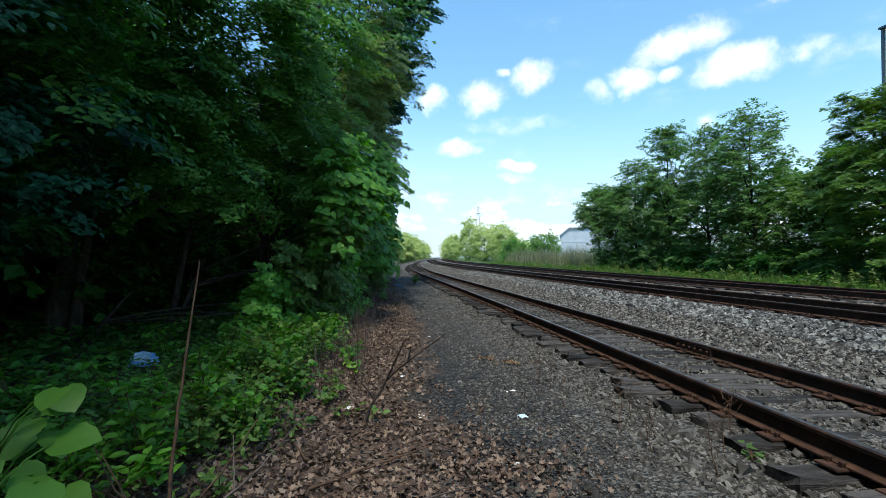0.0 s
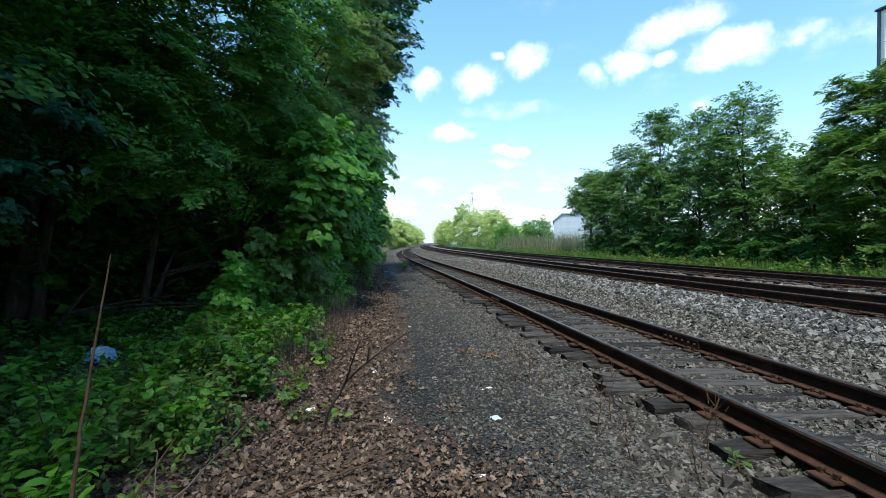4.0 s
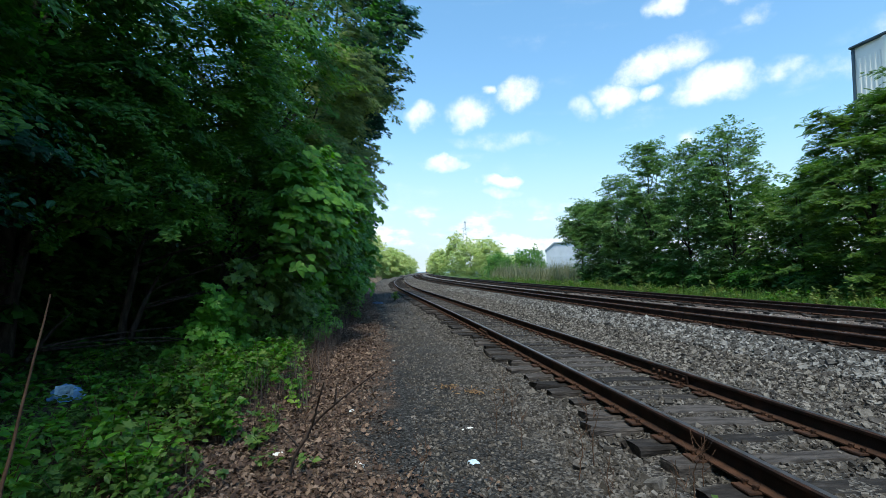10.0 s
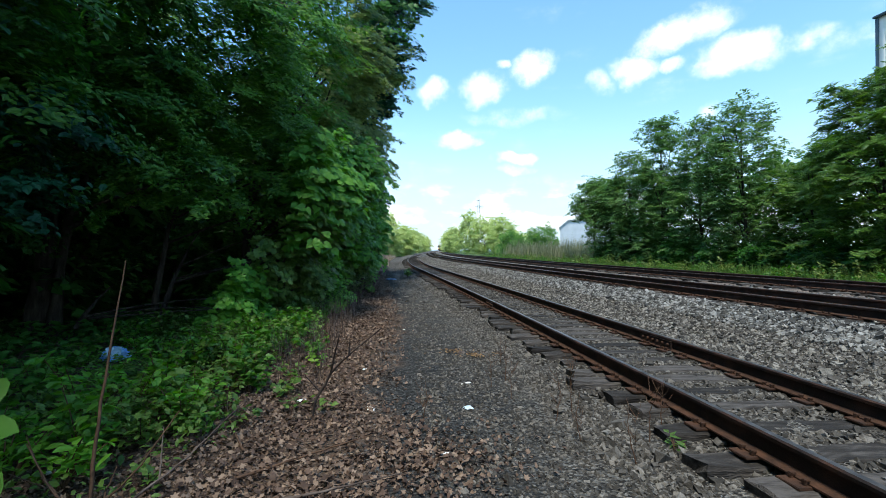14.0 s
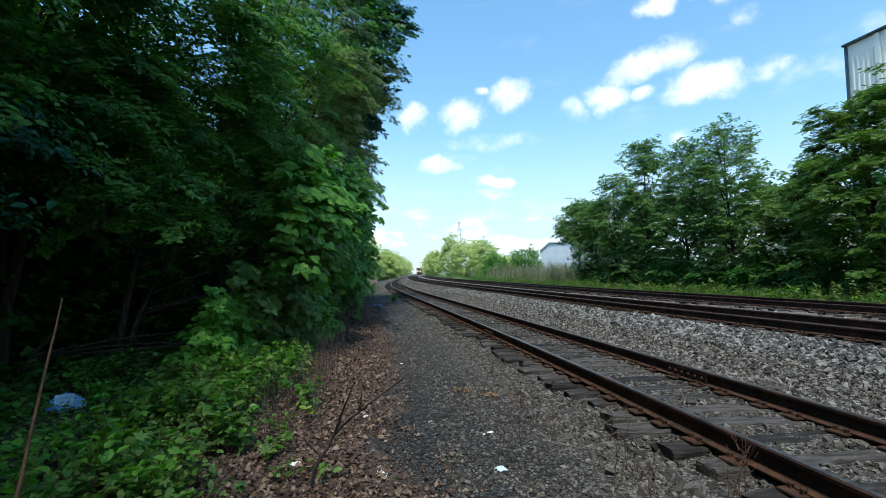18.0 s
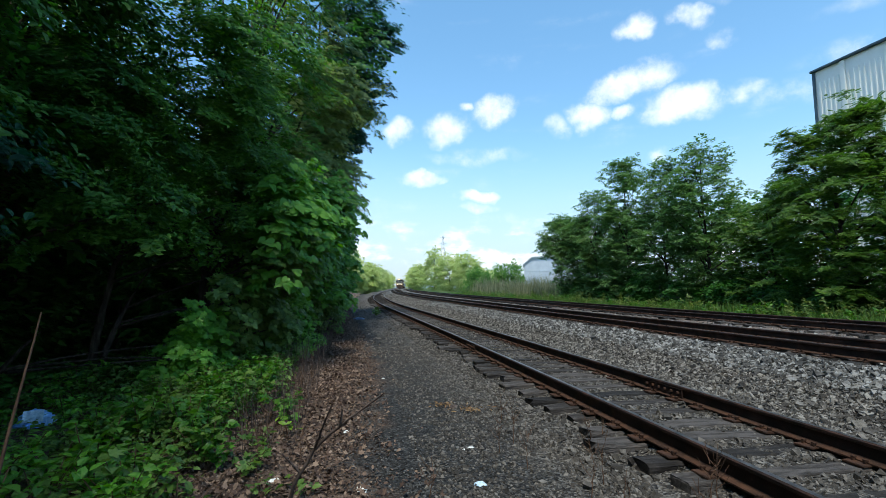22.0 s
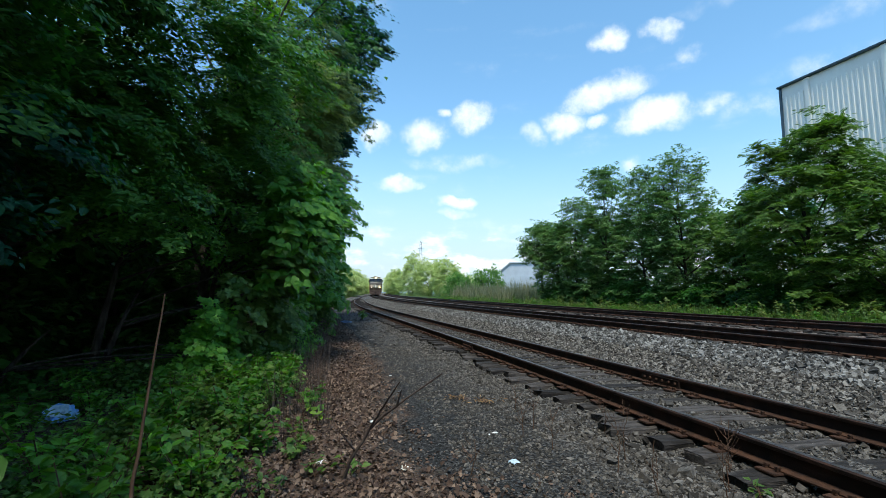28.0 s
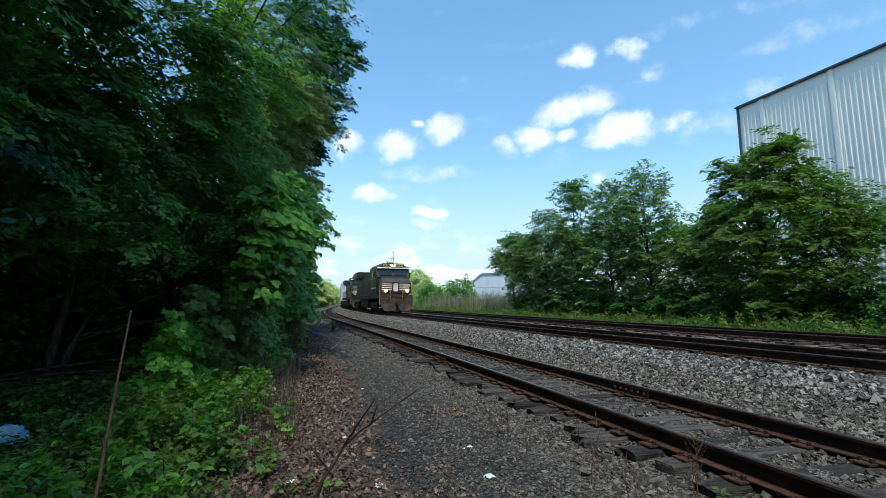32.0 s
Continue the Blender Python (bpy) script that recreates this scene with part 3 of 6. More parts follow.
# ---- ground ----
def ground_material():
    m = bpy.data.materials.new("trackside_ground")
    m.use_nodes = True
    nt = m.node_tree
    N, L = nt.nodes.new, nt.links.new
    b = nt.nodes["Principled BSDF"]
    at, tc = N("ShaderNodeAttribute"), N("ShaderNodeTexCoord")
    at.attribute_name = "across"

    def noise_(scale, detail=5):
        n = N("ShaderNodeTexNoise")
        n.inputs["Scale"].default_value, n.inputs["Detail"].default_value = scale, detail
        L(tc.outputs["Object"], n.inputs["Vector"])
        return n.outputs["Fac"]

    def mt(op, a, b_=0.0, c=0.0):
        n = N("ShaderNodeMath")
        n.operation = op
        for i, v in enumerate((a, b_, c)):
            if isinstance(v, (int, float)):
                n.inputs[i].default_value = v
            else:
                L(v, n.inputs[i])
        return n.outputs[0]

    def ramp(fac, cols):
        r = N("ShaderNodeValToRGB")
        e = r.color_ramp.elements
        for i, (p, c) in enumerate(cols):
            if i < 2:
                e[i].position, e[i].color = p, (*c, 1)
            else:
                e.new(p).color = (*c, 1)
        L(fac, r.inputs["Fac"])
        return r.outputs["Color"]

    def mix(f, a, b_):
        n = N("ShaderNodeMix")
        n.data_type = "RGBA"
        L(f, n.inputs["Factor"]), L(a, n.inputs["A"]), L(b_, n.inputs["B"])
        return n.outputs["Result"]

    vo = N("ShaderNodeTexVoronoi")
    vo.inputs["Scale"].default_value = 46
    L(tc.outputs["Object"], vo.inputs["Vector"])
    grain = N("ShaderNodeSeparateColor")
    L(vo.outputs["Color"], grain.inputs[0])
    cell = grain.outputs[0]
    s = mt("ADD", at.outputs["Fac"], mt("MULTIPLY", mt("SUBTRACT", noise_(1.3), 0.5), 1.5))
    soil = ramp(mt("ADD", mt("MULTIPLY", cell, 0.5), mt("MULTIPLY", noise_(3), 0.6)), [(0.2, (0.035, 0.024, 0.018)), (0.55, (0.085, 0.057, 0.042)), (0.9, (0.17, 0.12, 0.09))])
    # cinder, gravel and ballast tones are darkened, as shade in the voids between stones
    cinder = ramp(mt("ADD", mt("MULTIPLY", cell, 0.7), mt("MULTIPLY", noise_(2.2), 0.35)), [(0.25, (0.009, 0.009, 0.009)), (0.7, (0.038, 0.037, 0.036)), (1.0, (0.13, 0.126, 0.122))])
    gravel = ramp(mt("ADD", mt("MULTIPLY", cell, 0.75), mt("MULTIPLY", noise_(1.7), 0.3)), [(0.25, (0.022, 0.019, 0.017)), (0.65, (0.098, 0.087, 0.076)), (1.0, (0.25, 0.23, 0.205))])
    ballast = ramp(mt("ADD", mt("MULTIPLY", cell, 0.8), mt("MULTIPLY", noise_(1.2), 0.25)), [(0.25, (0.024, 0.022, 0.02)), (0.7, (0.125, 0.117, 0.108)), (1.0, (0.28, 0.265, 0.25))])
    rusty = ramp(mt("ADD", mt("MULTIPLY", cell, 0.8), mt("MULTIPLY", noise_(1.2), 0.25)), [(0.1, (0.06, 0.045, 0.038)), (0.55, (0.16, 0.12, 0.10)), (1.0, (0.32, 0.27, 0.24))])
    grass = ramp(mt("ADD", mt("MULTIPLY", cell, 0.3), mt("MULTIPLY", noise_(0.6), 0.7)), [(0.2, (0.03, 0.045, 0.016)), (0.55, (0.06, 0.10, 0.03)), (0.9, (0.14, 0.15, 0.07))])

    def step(lo, hi):
        n = N("ShaderNodeMapRange")
        n.interpolation_type = "SMOOTHSTEP"
        L(s, n.inputs["Value"])
        n.inputs["From Min"].default_value, n.inputs["From Max"].default_value = lo, hi
        return n.outputs[0]

    col = mix(step(-0.45, 0.15), soil, cinder)
    col = mix(step(0.7, 1.9), col, gravel)
    col = mix(step(5.7, 6.2), col, ballast)
    col = mix(step(6.6, 7.2), col, rusty)
    col = mix(step(9.2, 9.8), col, ballast)
    col = mix(step(10.6, 11.2), col, rusty)
    col = mix(step(13.9, 15.0), col, grass)
    L(col, b.inputs["Base Color"])
    b.inputs["Roughness"].default_value, b.inputs["Specular IOR Level"].default_value = 0.95, 0.2
    bp = N("ShaderNodeBump")
    bp.inputs["Strength"].default_value, bp.inputs["Distance"].default_value = 0.9, 0.03
    L(mt("ADD", vo.outputs["Distance"], mt("MULTIPLY", noise_(9), 1.2)), bp.inputs["Height"])
    L(bp.outputs[0], b.inputs["Normal"])
    return m


def steps(*spans):
    return np.concatenate([np.arange(a, b, d) for a, b, d in spans])


def build_ground():
    S = steps((-2400, -400, 400), (-400, -40, 40), (-40, -8, 2), (-8, -3, 0.35), (-3, 7, 0.12), (7, 18, 0.3), (18, 40, 2), (40, 400, 40), (400, 2801, 400))
    Y = steps((-400, -20, 20), (-20, 0, 1), (0, 14, 0.12), (14, 40, 0.4), (40, 120, 2), (120, 600, 8), (600, 4000, 200))
    ss, yy = np.meshgrid(S, Y)
    xx = ss + bend(yy)
    zz = ground_z(xx, yy)
    rng = np.random.default_rng(3)
    near = np.exp(-np.clip(yy, 0, 99) / 30) * (np.abs(ss) < 18)
    wob = np.array([0.016 * noise.noise((a * 1.9, b * 1.9, 0)) + 0.012 * noise.noise((a * 5, b * 5, 3)) for a, b in zip(xx.ravel(), yy.ravel())]).reshape(xx.shape)
    zz = zz + wob * near + rng.normal(0, 0.004, zz.shape) * near
    r, c = ss.shape
    i = np.arange(r * c).reshape(r, c)
    F = np.stack([i[:-1, :-1], i[:-1, 1:], i[1:, 1:], i[1:, :-1]], -1).reshape(-1, 4)
    V = np.stack([xx, yy, zz], -1).reshape(-1, 3)
    ob = npmesh("ground", V, F, ground_material(), smooth=True)
    a = ob.data.attributes.new("across", "FLOAT", "POINT")
    away = np.clip((yy - 10) / 9, 0, 1)
    mark = ss - 0.55 * np.clip((yy - 6) / 6, 0, 1) * (ss < 0.6) * (ss > -2)
    mark = mark + away * 1.1 * np.clip(1 - np.abs(ss - 0.45) / 1.0, 0, 1)
    a.data.foreach_set("value", mark.ravel().astype(np.float32))
    tagged(ob, "gravel path, dark cinders and leaf-strewn soil beside railway ballast", "ground", kind="structure")


build_ground()

# ---- tracks ----
TIES = []
RAIL = [(-0.076, 0), (0.076, 0), (0.076, 0.012), (0.012, 0.032), (0.009, 0.13), (0.036, 0.143), (0.037, 0.168), (0.024, 0.18), (-0.024, 0.18),
        (-0.037, 0.168), (-0.036, 0.143), (-0.009, 0.13), (-0.012, 0.032), (-0.076, 0.012)]


def line_xy(s, y):
    return s + bend(y)


def rail_mesh(offset, head, y0, y1, parent, turn_in=False):
    Y = steps((y0, 0, 4), (0, 30, 0.5), (30, 130, 2), (130, y1, 8)) if y1 > 130 else steps((y0, 0, 4), (0, 30, 0.5), (30, y1, 2))
    shift = siding(Y) if turn_in else 0
    X = offset + bend(Y) + shift
    Z = head - 0.18 + rise(Y) + (np.clip(siding(Y) / 4.7, 0, 1) * (HEAD2 - HEAD1) if turn_in else 0)
    n = len(RAIL)
    pr = np.array(RAIL)
    V = np.stack([X[:, None] + pr[None, :, 0], np.repeat(Y[:, None], n, 1), Z[:, None] + pr[None, :, 1]], -1).reshape(-1, 3)
    k = len(Y)
    a = np.arange(k - 1)[:, None] * n + np.arange(n)[None]
    b = np.arange(k - 1)[:, None] * n + (np.arange(n)[None] + 1) % n
    F = np.stack([a, b, b + n, a + n], -1).reshape(-1, 4)
    ob = npmesh("rail", V, F, M["rail_side"], parent)
    ob.data.materials.append(M["rail_head"])
    ob.data.materials.append(M["plate"])
    slot = np.zeros(n, np.int32)
    slot[7], slot[[1, 2, 12, 13]] = 1, 2
    idx = np.tile(slot, k - 1)
    ob.data.polygons.foreach_set("material_index", idx)
    return ob


def tie_mesh(rng, length, w=0.23, h=0.17):
    """A hewn sleeper with worn, split ends; top at z = 0."""
    bm = bmesh.new()
    nx = 9
    rows = []
    for i in range(nx):
        x = -length / 2 + length * i / (nx - 1)
        e = 0.012 if i in (0, nx - 1) else 0.004
        sag = rng.normal(0, 0.006)
        ring = [(-w / 2, -h), (-w / 2, -0.02), (-w / 2 + 0.02, 0), (0, -abs(rng.normal(0, 0.006))), (w / 2 - 0.02, 0), (w / 2, -0.02), (w / 2, -h)]
        rows.append([bm.verts.new((x + (rng.normal(0, 0.02) if i in (0, nx - 1) else 0), a + rng.normal(0, e), c + sag + rng.normal(0, e * 0.6))) for a, c in ring])
    for r0, r1 in zip(rows, rows[1:]):
        for j in range(6):
            bm.faces.new((r0[j], r0[j + 1], r1[j + 1], r1[j]))
    bm.faces.new(rows[0])
    bm.faces.new(rows[-1])
    bmesh.ops.recalc_face_normals(bm, faces=bm.faces)
    me = bpy.data.meshes.new("tie")
    bm.to_mesh(me)
    bm.free()
    me.materials.append(M["tie"])
    return me


def plate_mesh():
    """Tie plate with its four spikes."""
    bm = bmesh.new()
    box(bm, -0.17, 0.17, -0.09, 0.09, 0, 0.018, 0.004)
    for sx in (-1, 1):
        for dy in (-0.05, 0.05):
            box(bm, sx * 0.095 - 0.012, sx * 0.095 + 0.012, dy - 0.012, dy + 0.012, 0.018, 0.05, 0.003)
            box(bm, sx * 0.085 - 0.02, sx * 0.085 + 0.02, dy - 0.016, dy + 0.016, 0.04, 0.056, 0.003)
    bmesh.ops.recalc_face_normals(bm, faces=bm.faces)
    me = bpy.data.meshes.new("tie_plate")
    bm.to_mesh(me)
    bm.free()
    me.materials.append(M["plate"])
    return me


def build_track(name, centre, head, label, y0, y1, pieces_to, turn_in=False, seed=1):
    rng = np.random.default_rng(seed)
    top = new(name)
    tagged(top, label, "railway track", kind="structure")
    for side in (-1, 1):
        rail_mesh(centre + side * 0.755, head, y0, y1, top, turn_in)
    kinds = [tie_mesh(rng, 2.48, 0.22 + 0.02 * k, 0.17) for k in range(4)]
    plate = plate_mesh()
    y = y0 + 0.3 if y0 > 0 else 0.2
    far_v, far_f, o = [], [], 0
    cube = np.array([(x_, y_, z_) for x_ in (-1.3, 1.3) for y_ in (-0.115, 0.115) for z_ in (-0.16, 0.0)])
    cf = np.array([(0, 1, 3, 2), (4, 6, 7, 5), (0, 4, 5, 1), (2, 3, 7, 6), (1, 5, 7, 3), (0, 2, 6, 4)])
    while y < min(y1, 170):
        if turn_in and y < 40:
            TIES.append(y)
        x = centre + float(bend(y)) + (float(siding(y)) if turn_in else 0)
        lift = float(np.clip(siding(y) / 4.7, 0, 1)) * (HEAD2 - HEAD1) if turn_in else 0
        z = head - 0.197 + float(rise(y)) + lift
        turn = math.degrees(math.atan2(-(float(bend(y + 1)) - float(bend(y))), 1)) + rng.normal(0, 2.0)
        dx, dz = rng.normal(0, 0.08), -abs(rng.normal(0, 0.008))
        if y < pieces_to:
            ob = new("tie", kinds[int(rng.integers(4))])
            ob.parent = top
            ob.matrix_basis = pose(x + dx, y, z + dz, 0, rng.normal(0, 0.4), turn + (180 if rng.random() < 0.5 else 0))
            for side in (-1, 1):
                p = new("tie_plate", plate)
                p.parent = top
                p.matrix_basis = pose(x + side * 0.755, y, z, 0, 0, turn)
        else:
            c = cube + np.array([x + dx, y, z])
            far_v.append(c)
            far_f.append(cf + o)
            o += 8
        y += 0.50 + rng.normal(0, 0.035)
    if far_v:
        tagged(npmesh("far_ties", np.concatenate(far_v), np.concatenate(far_f), M["tie"], top), kind="stuff")
    return top


build_track("track_1", T1, HEAD1, "rusty siding track on weathered grey timber ties sunk in gravel", -30, 170, 45, True, 1)
build_track("track_2", T2, HEAD2, "main line track with rusty rails on raised grey ballast", -30, 800, 30, False, 2)
build_track("track_3", T3, HEAD3, "far main line track with brown rusty rails and ballast", -30, 620, 25, False, 4)


def joint_bar(x, y, z, side):
    """A bolted joint bar on a rail's web."""
    top = new("joint_bar")
    top.location = (x + float(bend(y)), y, z + float(rise(y)))
    bm = bmesh.new()
    box(bm, side * 0.010, side * 0.034, -0.42, 0.42, 0.035, 0.135, 0.006)
    part("bar", bm, M["rail_side"], top)
    for k in range(6):
        bm = bmesh.new()
        yy = -0.35 + 0.14 * k
        cyl(bm, (side * 0.03, yy, 0.085), (side * 0.066, yy, 0.085), 0.02, n=6)
        part("bolt", bm, M["plate"], top)
    return tagged(top, "rusty six-bolt joint bar fixed to a rail", "joint bar", "joint bars on the siding")


joint_bar(T1 - 0.755, 12.1, HEAD1 - 0.18, -1)
joint_bar(T1 + 0.755, 6.8, HEAD1 - 0.18, -1)

# ---- stones ----
CUBE = np.array([(a, b, c) for a in (-1, 1) for b in (-1, 1) for c in (-1, 1)], float)
CUBE_F = np.array([(0, 1, 3, 2), (4, 6, 7, 5), (0, 4, 5, 1), (2, 3, 7, 6), (1, 5, 7, 3), (0, 2, 6, 4)])


def stones(rng, P, size):
    """Broken stones: jittered blocks with their corners knocked in, turned at random."""
    n = len(P)
    V = CUBE[None] * (1 + rng.normal(0, 0.28, (n, 8, 3)))
    V *= rng.uniform(0.48, 1.0, (n, 1, 3)) * (size / 2)[:, None, None]
    q = rng.normal(0, 1, (n, 4))
    q /= np.linalg.norm(q, axis=1, keepdims=True)
    w, x, y, z = q.T
    R = np.stack([1 - 2 * (y * y + z * z), 2 * (x * y - z * w), 2 * (x * z + y * w), 2 * (x * y + z * w), 1 - 2 * (x * x + z * z), 2 * (y * z - x * w),
                  2 * (x * z - y * w), 2 * (y * z + x * w), 1 - 2 * (x * x + y * y)], -1).reshape(n, 3, 3)
    V = np.einsum("nij,nkj->nki", R, V) + P[:, None]
    F = (CUBE_F[None] + (np.arange(n) * 8)[:, None, None]).reshape(-1, 4)
    return V.reshape(-1, 3), F


def scatter(rng, n, s0, s1, y0, y1, power=1.0):
    """Points on the ground, thicker towards y0."""
    s = rng.uniform(s0, s1, n)
    y = y0 + (y1 - y0) * rng.uniform(0, 1, n) ** power
    x = s + bend(y)
    return np.stack([x, y, ground_z(x, y)], -1)


def stone_field(name, seed, n, s0, s1, y0, y1, size, mat, label, power=1.7, sink=0.1, pile=0.1):
    rng = np.random.default_rng(seed)
    P = scatter(rng, n, s0, s1, y0, y1, power)
    sz = size * rng.lognormal(0, 0.28, n)
    P[:, 2] += sz * (0.35 - sink) - 0.012 + rng.uniform(0, pile, n) * size
    if TIES:
        ty = np.array(TIES)
        near = np.abs(P[:, 1][:, None] - ty[None]).min(1) < 0.13
        keep = ~(near & (np.abs(P[:, 0] - bend(P[:, 1]) - T1) < 1.33)) | (rng.random(n) < 0.03)
        P, sz = P[keep], sz[keep]
    V, F = stones(rng, P, sz)
    tagged(npmesh(name, V, F, mat), label, "ballast", kind="stuff")


stone_field("ballast_shoulder", 11, 24000, 5.85, 6.85, 2.5, 36, 0.05, M["stone"], "pale grey crushed stone ballast on the shoulder of the main line", 2.0, 0.1, 0.55)
stone_field("shoulder_gravel", 18, 52000, 4.5, 6.1, 2.5, 30, 0.038, M["shoulder"], "brown-grey crushed stone between the siding and the main line", 1.9, 0.1, 0.4)
stone_field("siding_ballast", 12, 26000, 1.6, 4.9, 1.5, 22, 0.036, M["pebble"], "grey gravel filled between the timber ties of the siding", 1.8)
stone_field("path_gravel", 13, 34000, 0.3, 2.2, 1.5, 14, 0.021, M["pebble"], "grey-brown gravel along the siding", 1.8)
stone_field("path_cinders", 15, 26000, -0.4, 1.2, 1.5, 13, 0.015, M["cinder"], "black cinders trodden into a path", 1.8)
stone_field("main_ballast", 14, 9000, 6.7, 11.0, 3.0, 40, 0.05, M["stone"], "grey ballast between the main line rails", 1.6, 0.5)
stone_field("far_ballast", 16, 22000, 4.4, 6.6, 20, 80, 0.06, M["shoulder"], "grey ballast between the siding and the main line", 1.4, 0.3)
stone_field("far_gravel", 17, 9000, -0.6, 4.8, 12, 60, 0.05, M["pebble"], "grey gravel along the far part of the siding", 1.4, 0.4)

# ---- leaf litter and ground plants ----
def build_litter():
    rng = np.random.default_rng(21)
    P = scatter(rng, 62000, -2.6, 0.5, 1.6, 24, 1.9)
    s = P[:, 0] - bend(P[:, 1])
    keep = rng.uniform(0, 1, len(P)) < np.clip(1.15 - (s + 1.3) / np.where(P[:, 1] < 4.9, 1.65, 1.3), 0.015, 1) * (0.55 + 0.9 * (np.sin(P[:, 0] * 3.1 + P[:, 1] * 1.7) * np.sin(P[:, 1] * 2.3) > -0.4))
    P = P[keep]
    P[:, 2] += rng.uniform(0.005, 0.035, len(P))
    Q = scatter(rng, 76000, -2.5, 0.2, 8, 36, 1.1)
    s = Q[:, 0] - bend(Q[:, 1])
    Q = Q[rng.uniform(0, 1, len(Q)) < np.clip(1.1 - (s + 1.1) / 1.25, 0.03, 1)]
    Q[:, 2] += rng.uniform(0.005, 0.035, len(Q))
    patch = rng.normal(0, 1, (1500, 2)) * np.array([0.42, 0.34]) + np.array([0.12, 3.35])
    P = np.concatenate([P, Q, np.column_stack([patch, ground_z(patch[:, 0], patch[:, 1]) + rng.uniform(0.005, 0.03, len(patch))])])
    oak = rng.random(len(P)) < 0.4
    for pick, tpl, size, name in ((oak, LEAF_LOBED, 0.046, "oak_leaf_litter"), (~oak, LEAF_OVAL, 0.04, "leaf_litter")):
        V, F = leaves(rng, P[pick], size, tpl, tilt=0.75, droop=0.0, vary=0.5)
        tagged(npmesh(name, V, F, M["litter"]), "dry brown fallen leaves along the edge of the path", "leaf litter", kind="stuff")


build_litter()


def plant(rng, x, y, h, n, size, template, mat, label, name="plant", spread=0.25, group="plants on the verge"):
    """A low plant: a few thin stems and its own leaves."""
    top = new(name)
    top.location = (x, y, float(ground_z(x, y)) - 0.01)
    tagged(top, label, "plant", group)
    k = int(rng.integers(3, 6))
    tubes, pts = [], []
    for i in range(k):
        a = rng.uniform(0, 2 * np.pi)
        r = spread * rng.uniform(0.3, 1)
        hh = h * rng.uniform(0.6, 1)
        u = np.linspace(0, 1, 4)
        line = np.stack([math.cos(a) * r * u ** 1.4, math.sin(a) * r * u ** 1.4, hh * u], -1)
        tubes.append(tube(line, np.linspace(0.006, 0.003, 4), 4))
        w = rng.uniform(0.25, 1, max(1, n // k)) ** 0.7
        q = np.stack([np.interp(w, u, line[:, j]) for j in range(3)], -1)
        pts.append(q + rng.normal(0, size * 0.45, q.shape) * np.array([1, 1, 0.4]))
    V, F = join_tubes(tubes)
    npmesh("stem", V, F, M["stem"], top)
    p = np.concatenate(pts)
    p[:, 2] = np.maximum(p[:, 2], 0.03)
    V, F = leaves(rng, p, size, template, tilt=0.45, droop=0.2)
    npmesh("foliage", V, F, mat, top)
    return top


def build_ground_cover():
    rng = np.random.default_rng(31)
    protos = []
    for i in range(6):
        protos.append(plant(rng, -3, 6, 0.3 + 0.06 * i, 110, (0.075, 0.07, 0.07)[i % 3], (LEAF_LOBED, LEAF_OVAL, LEAF_HEART)[i % 3], M[("weed", "green_bright", "green_mid", "weed", "green_bright", "green_mid")[i]],
                            "low leafy green undergrowth plant on the shaded verge", "undergrowth_plant", 0.3, "undergrowth along the wood"))
    n = 0
    while n < 285:
        y = 2.0 + 20 * rng.uniform(0, 1) ** 1.5
        s = rng.uniform(-4.9, -1.35) if y > 4 else rng.uniform(-4.6, -1.75)
        if y < 3.0 or (y < 3.9 and s > -2.6 and rng.random() < 0.7):
            continue
        edge = -1.5 - 0.3 * noise.noise((0, y * 0.5, 7)) - (0.15 if 4.3 < y < 6.2 else 0)
        if s > edge:
            continue
        x = s + float(bend(y))
        if abs(x + 0.61 * y) < 0.3 and 5.4 < y < 7.6 or (x < -3.7 and y < 9 and rng.random() < 0.3):
            continue
        p = protos[int(rng.integers(6))]
        m = pose(x, y, float(ground_z(x, y)) - 0.01, 0, 0, rng.uniform(0, 360))
        k = rng.uniform(0.7, 1.35)
        ob = copy_thing(p, m)
        ob.matrix_basis = m @ Matrix.Scale(k, 4)
        n += 1


build_ground_cover()


def ground_ivy():
    rng = np.random.default_rng(33)
    P = scatter(rng, 34000, -5.0, -1.3, 2.0, 22, 1.6)
    s = P[:, 0] - bend(P[:, 1])
    edge = -1.55 - 0.15 * np.sin(P[:, 1] * 1.3) - np.where((P[:, 1] > 4.2) & (P[:, 1] < 6.2), 0.15, 0) - np.where(P[:, 1] < 3.6, 0.25, 0)
    P = P[(s < edge + rng.normal(0, 0.12, len(P)))]
    P = P[(P[:, 1] > 3.7) | (rng.random(len(P)) < 0.3)]
    P[:, 2] += rng.uniform(0.03, 0.34, len(P)) * np.clip((P[:, 1] - 1.6) / 2.2, 0.2, 1)
    P = P[(P[:, 0] > -3.6) | (P[:, 1] > 9) | (rng.random(len(P)) < 0.7)]
    P = P[np.hypot(P[:, 0] + 4.25, (P[:, 1] - 6.85) * 0.7) > 0.42]
    Q = scatter(rng, 16000, -11, -4.6, -2, 22, 1.0)
    Q[:, 2] += rng.uniform(0.03, 0.4, len(Q))
    V, F = leaves(rng, Q, 0.13, LEAF_OVAL, tilt=0.6, droop=0.15, vary=0.5)
    tagged(npmesh("wood_floor_cover", V, F, M["green_dark"]), "dark low leaves covering the shaded wood floor", "ground cover", kind="stuff")
    V, F = leaves(rng, P, 0.062, LEAF_OVAL, tilt=0.55, droop=0.15, vary=0.5)
    tagged(npmesh("ground_ivy", V, F, M["weed"]), "carpet of small green leaves on the wood floor", "ground cover", kind="stuff")


ground_ivy()


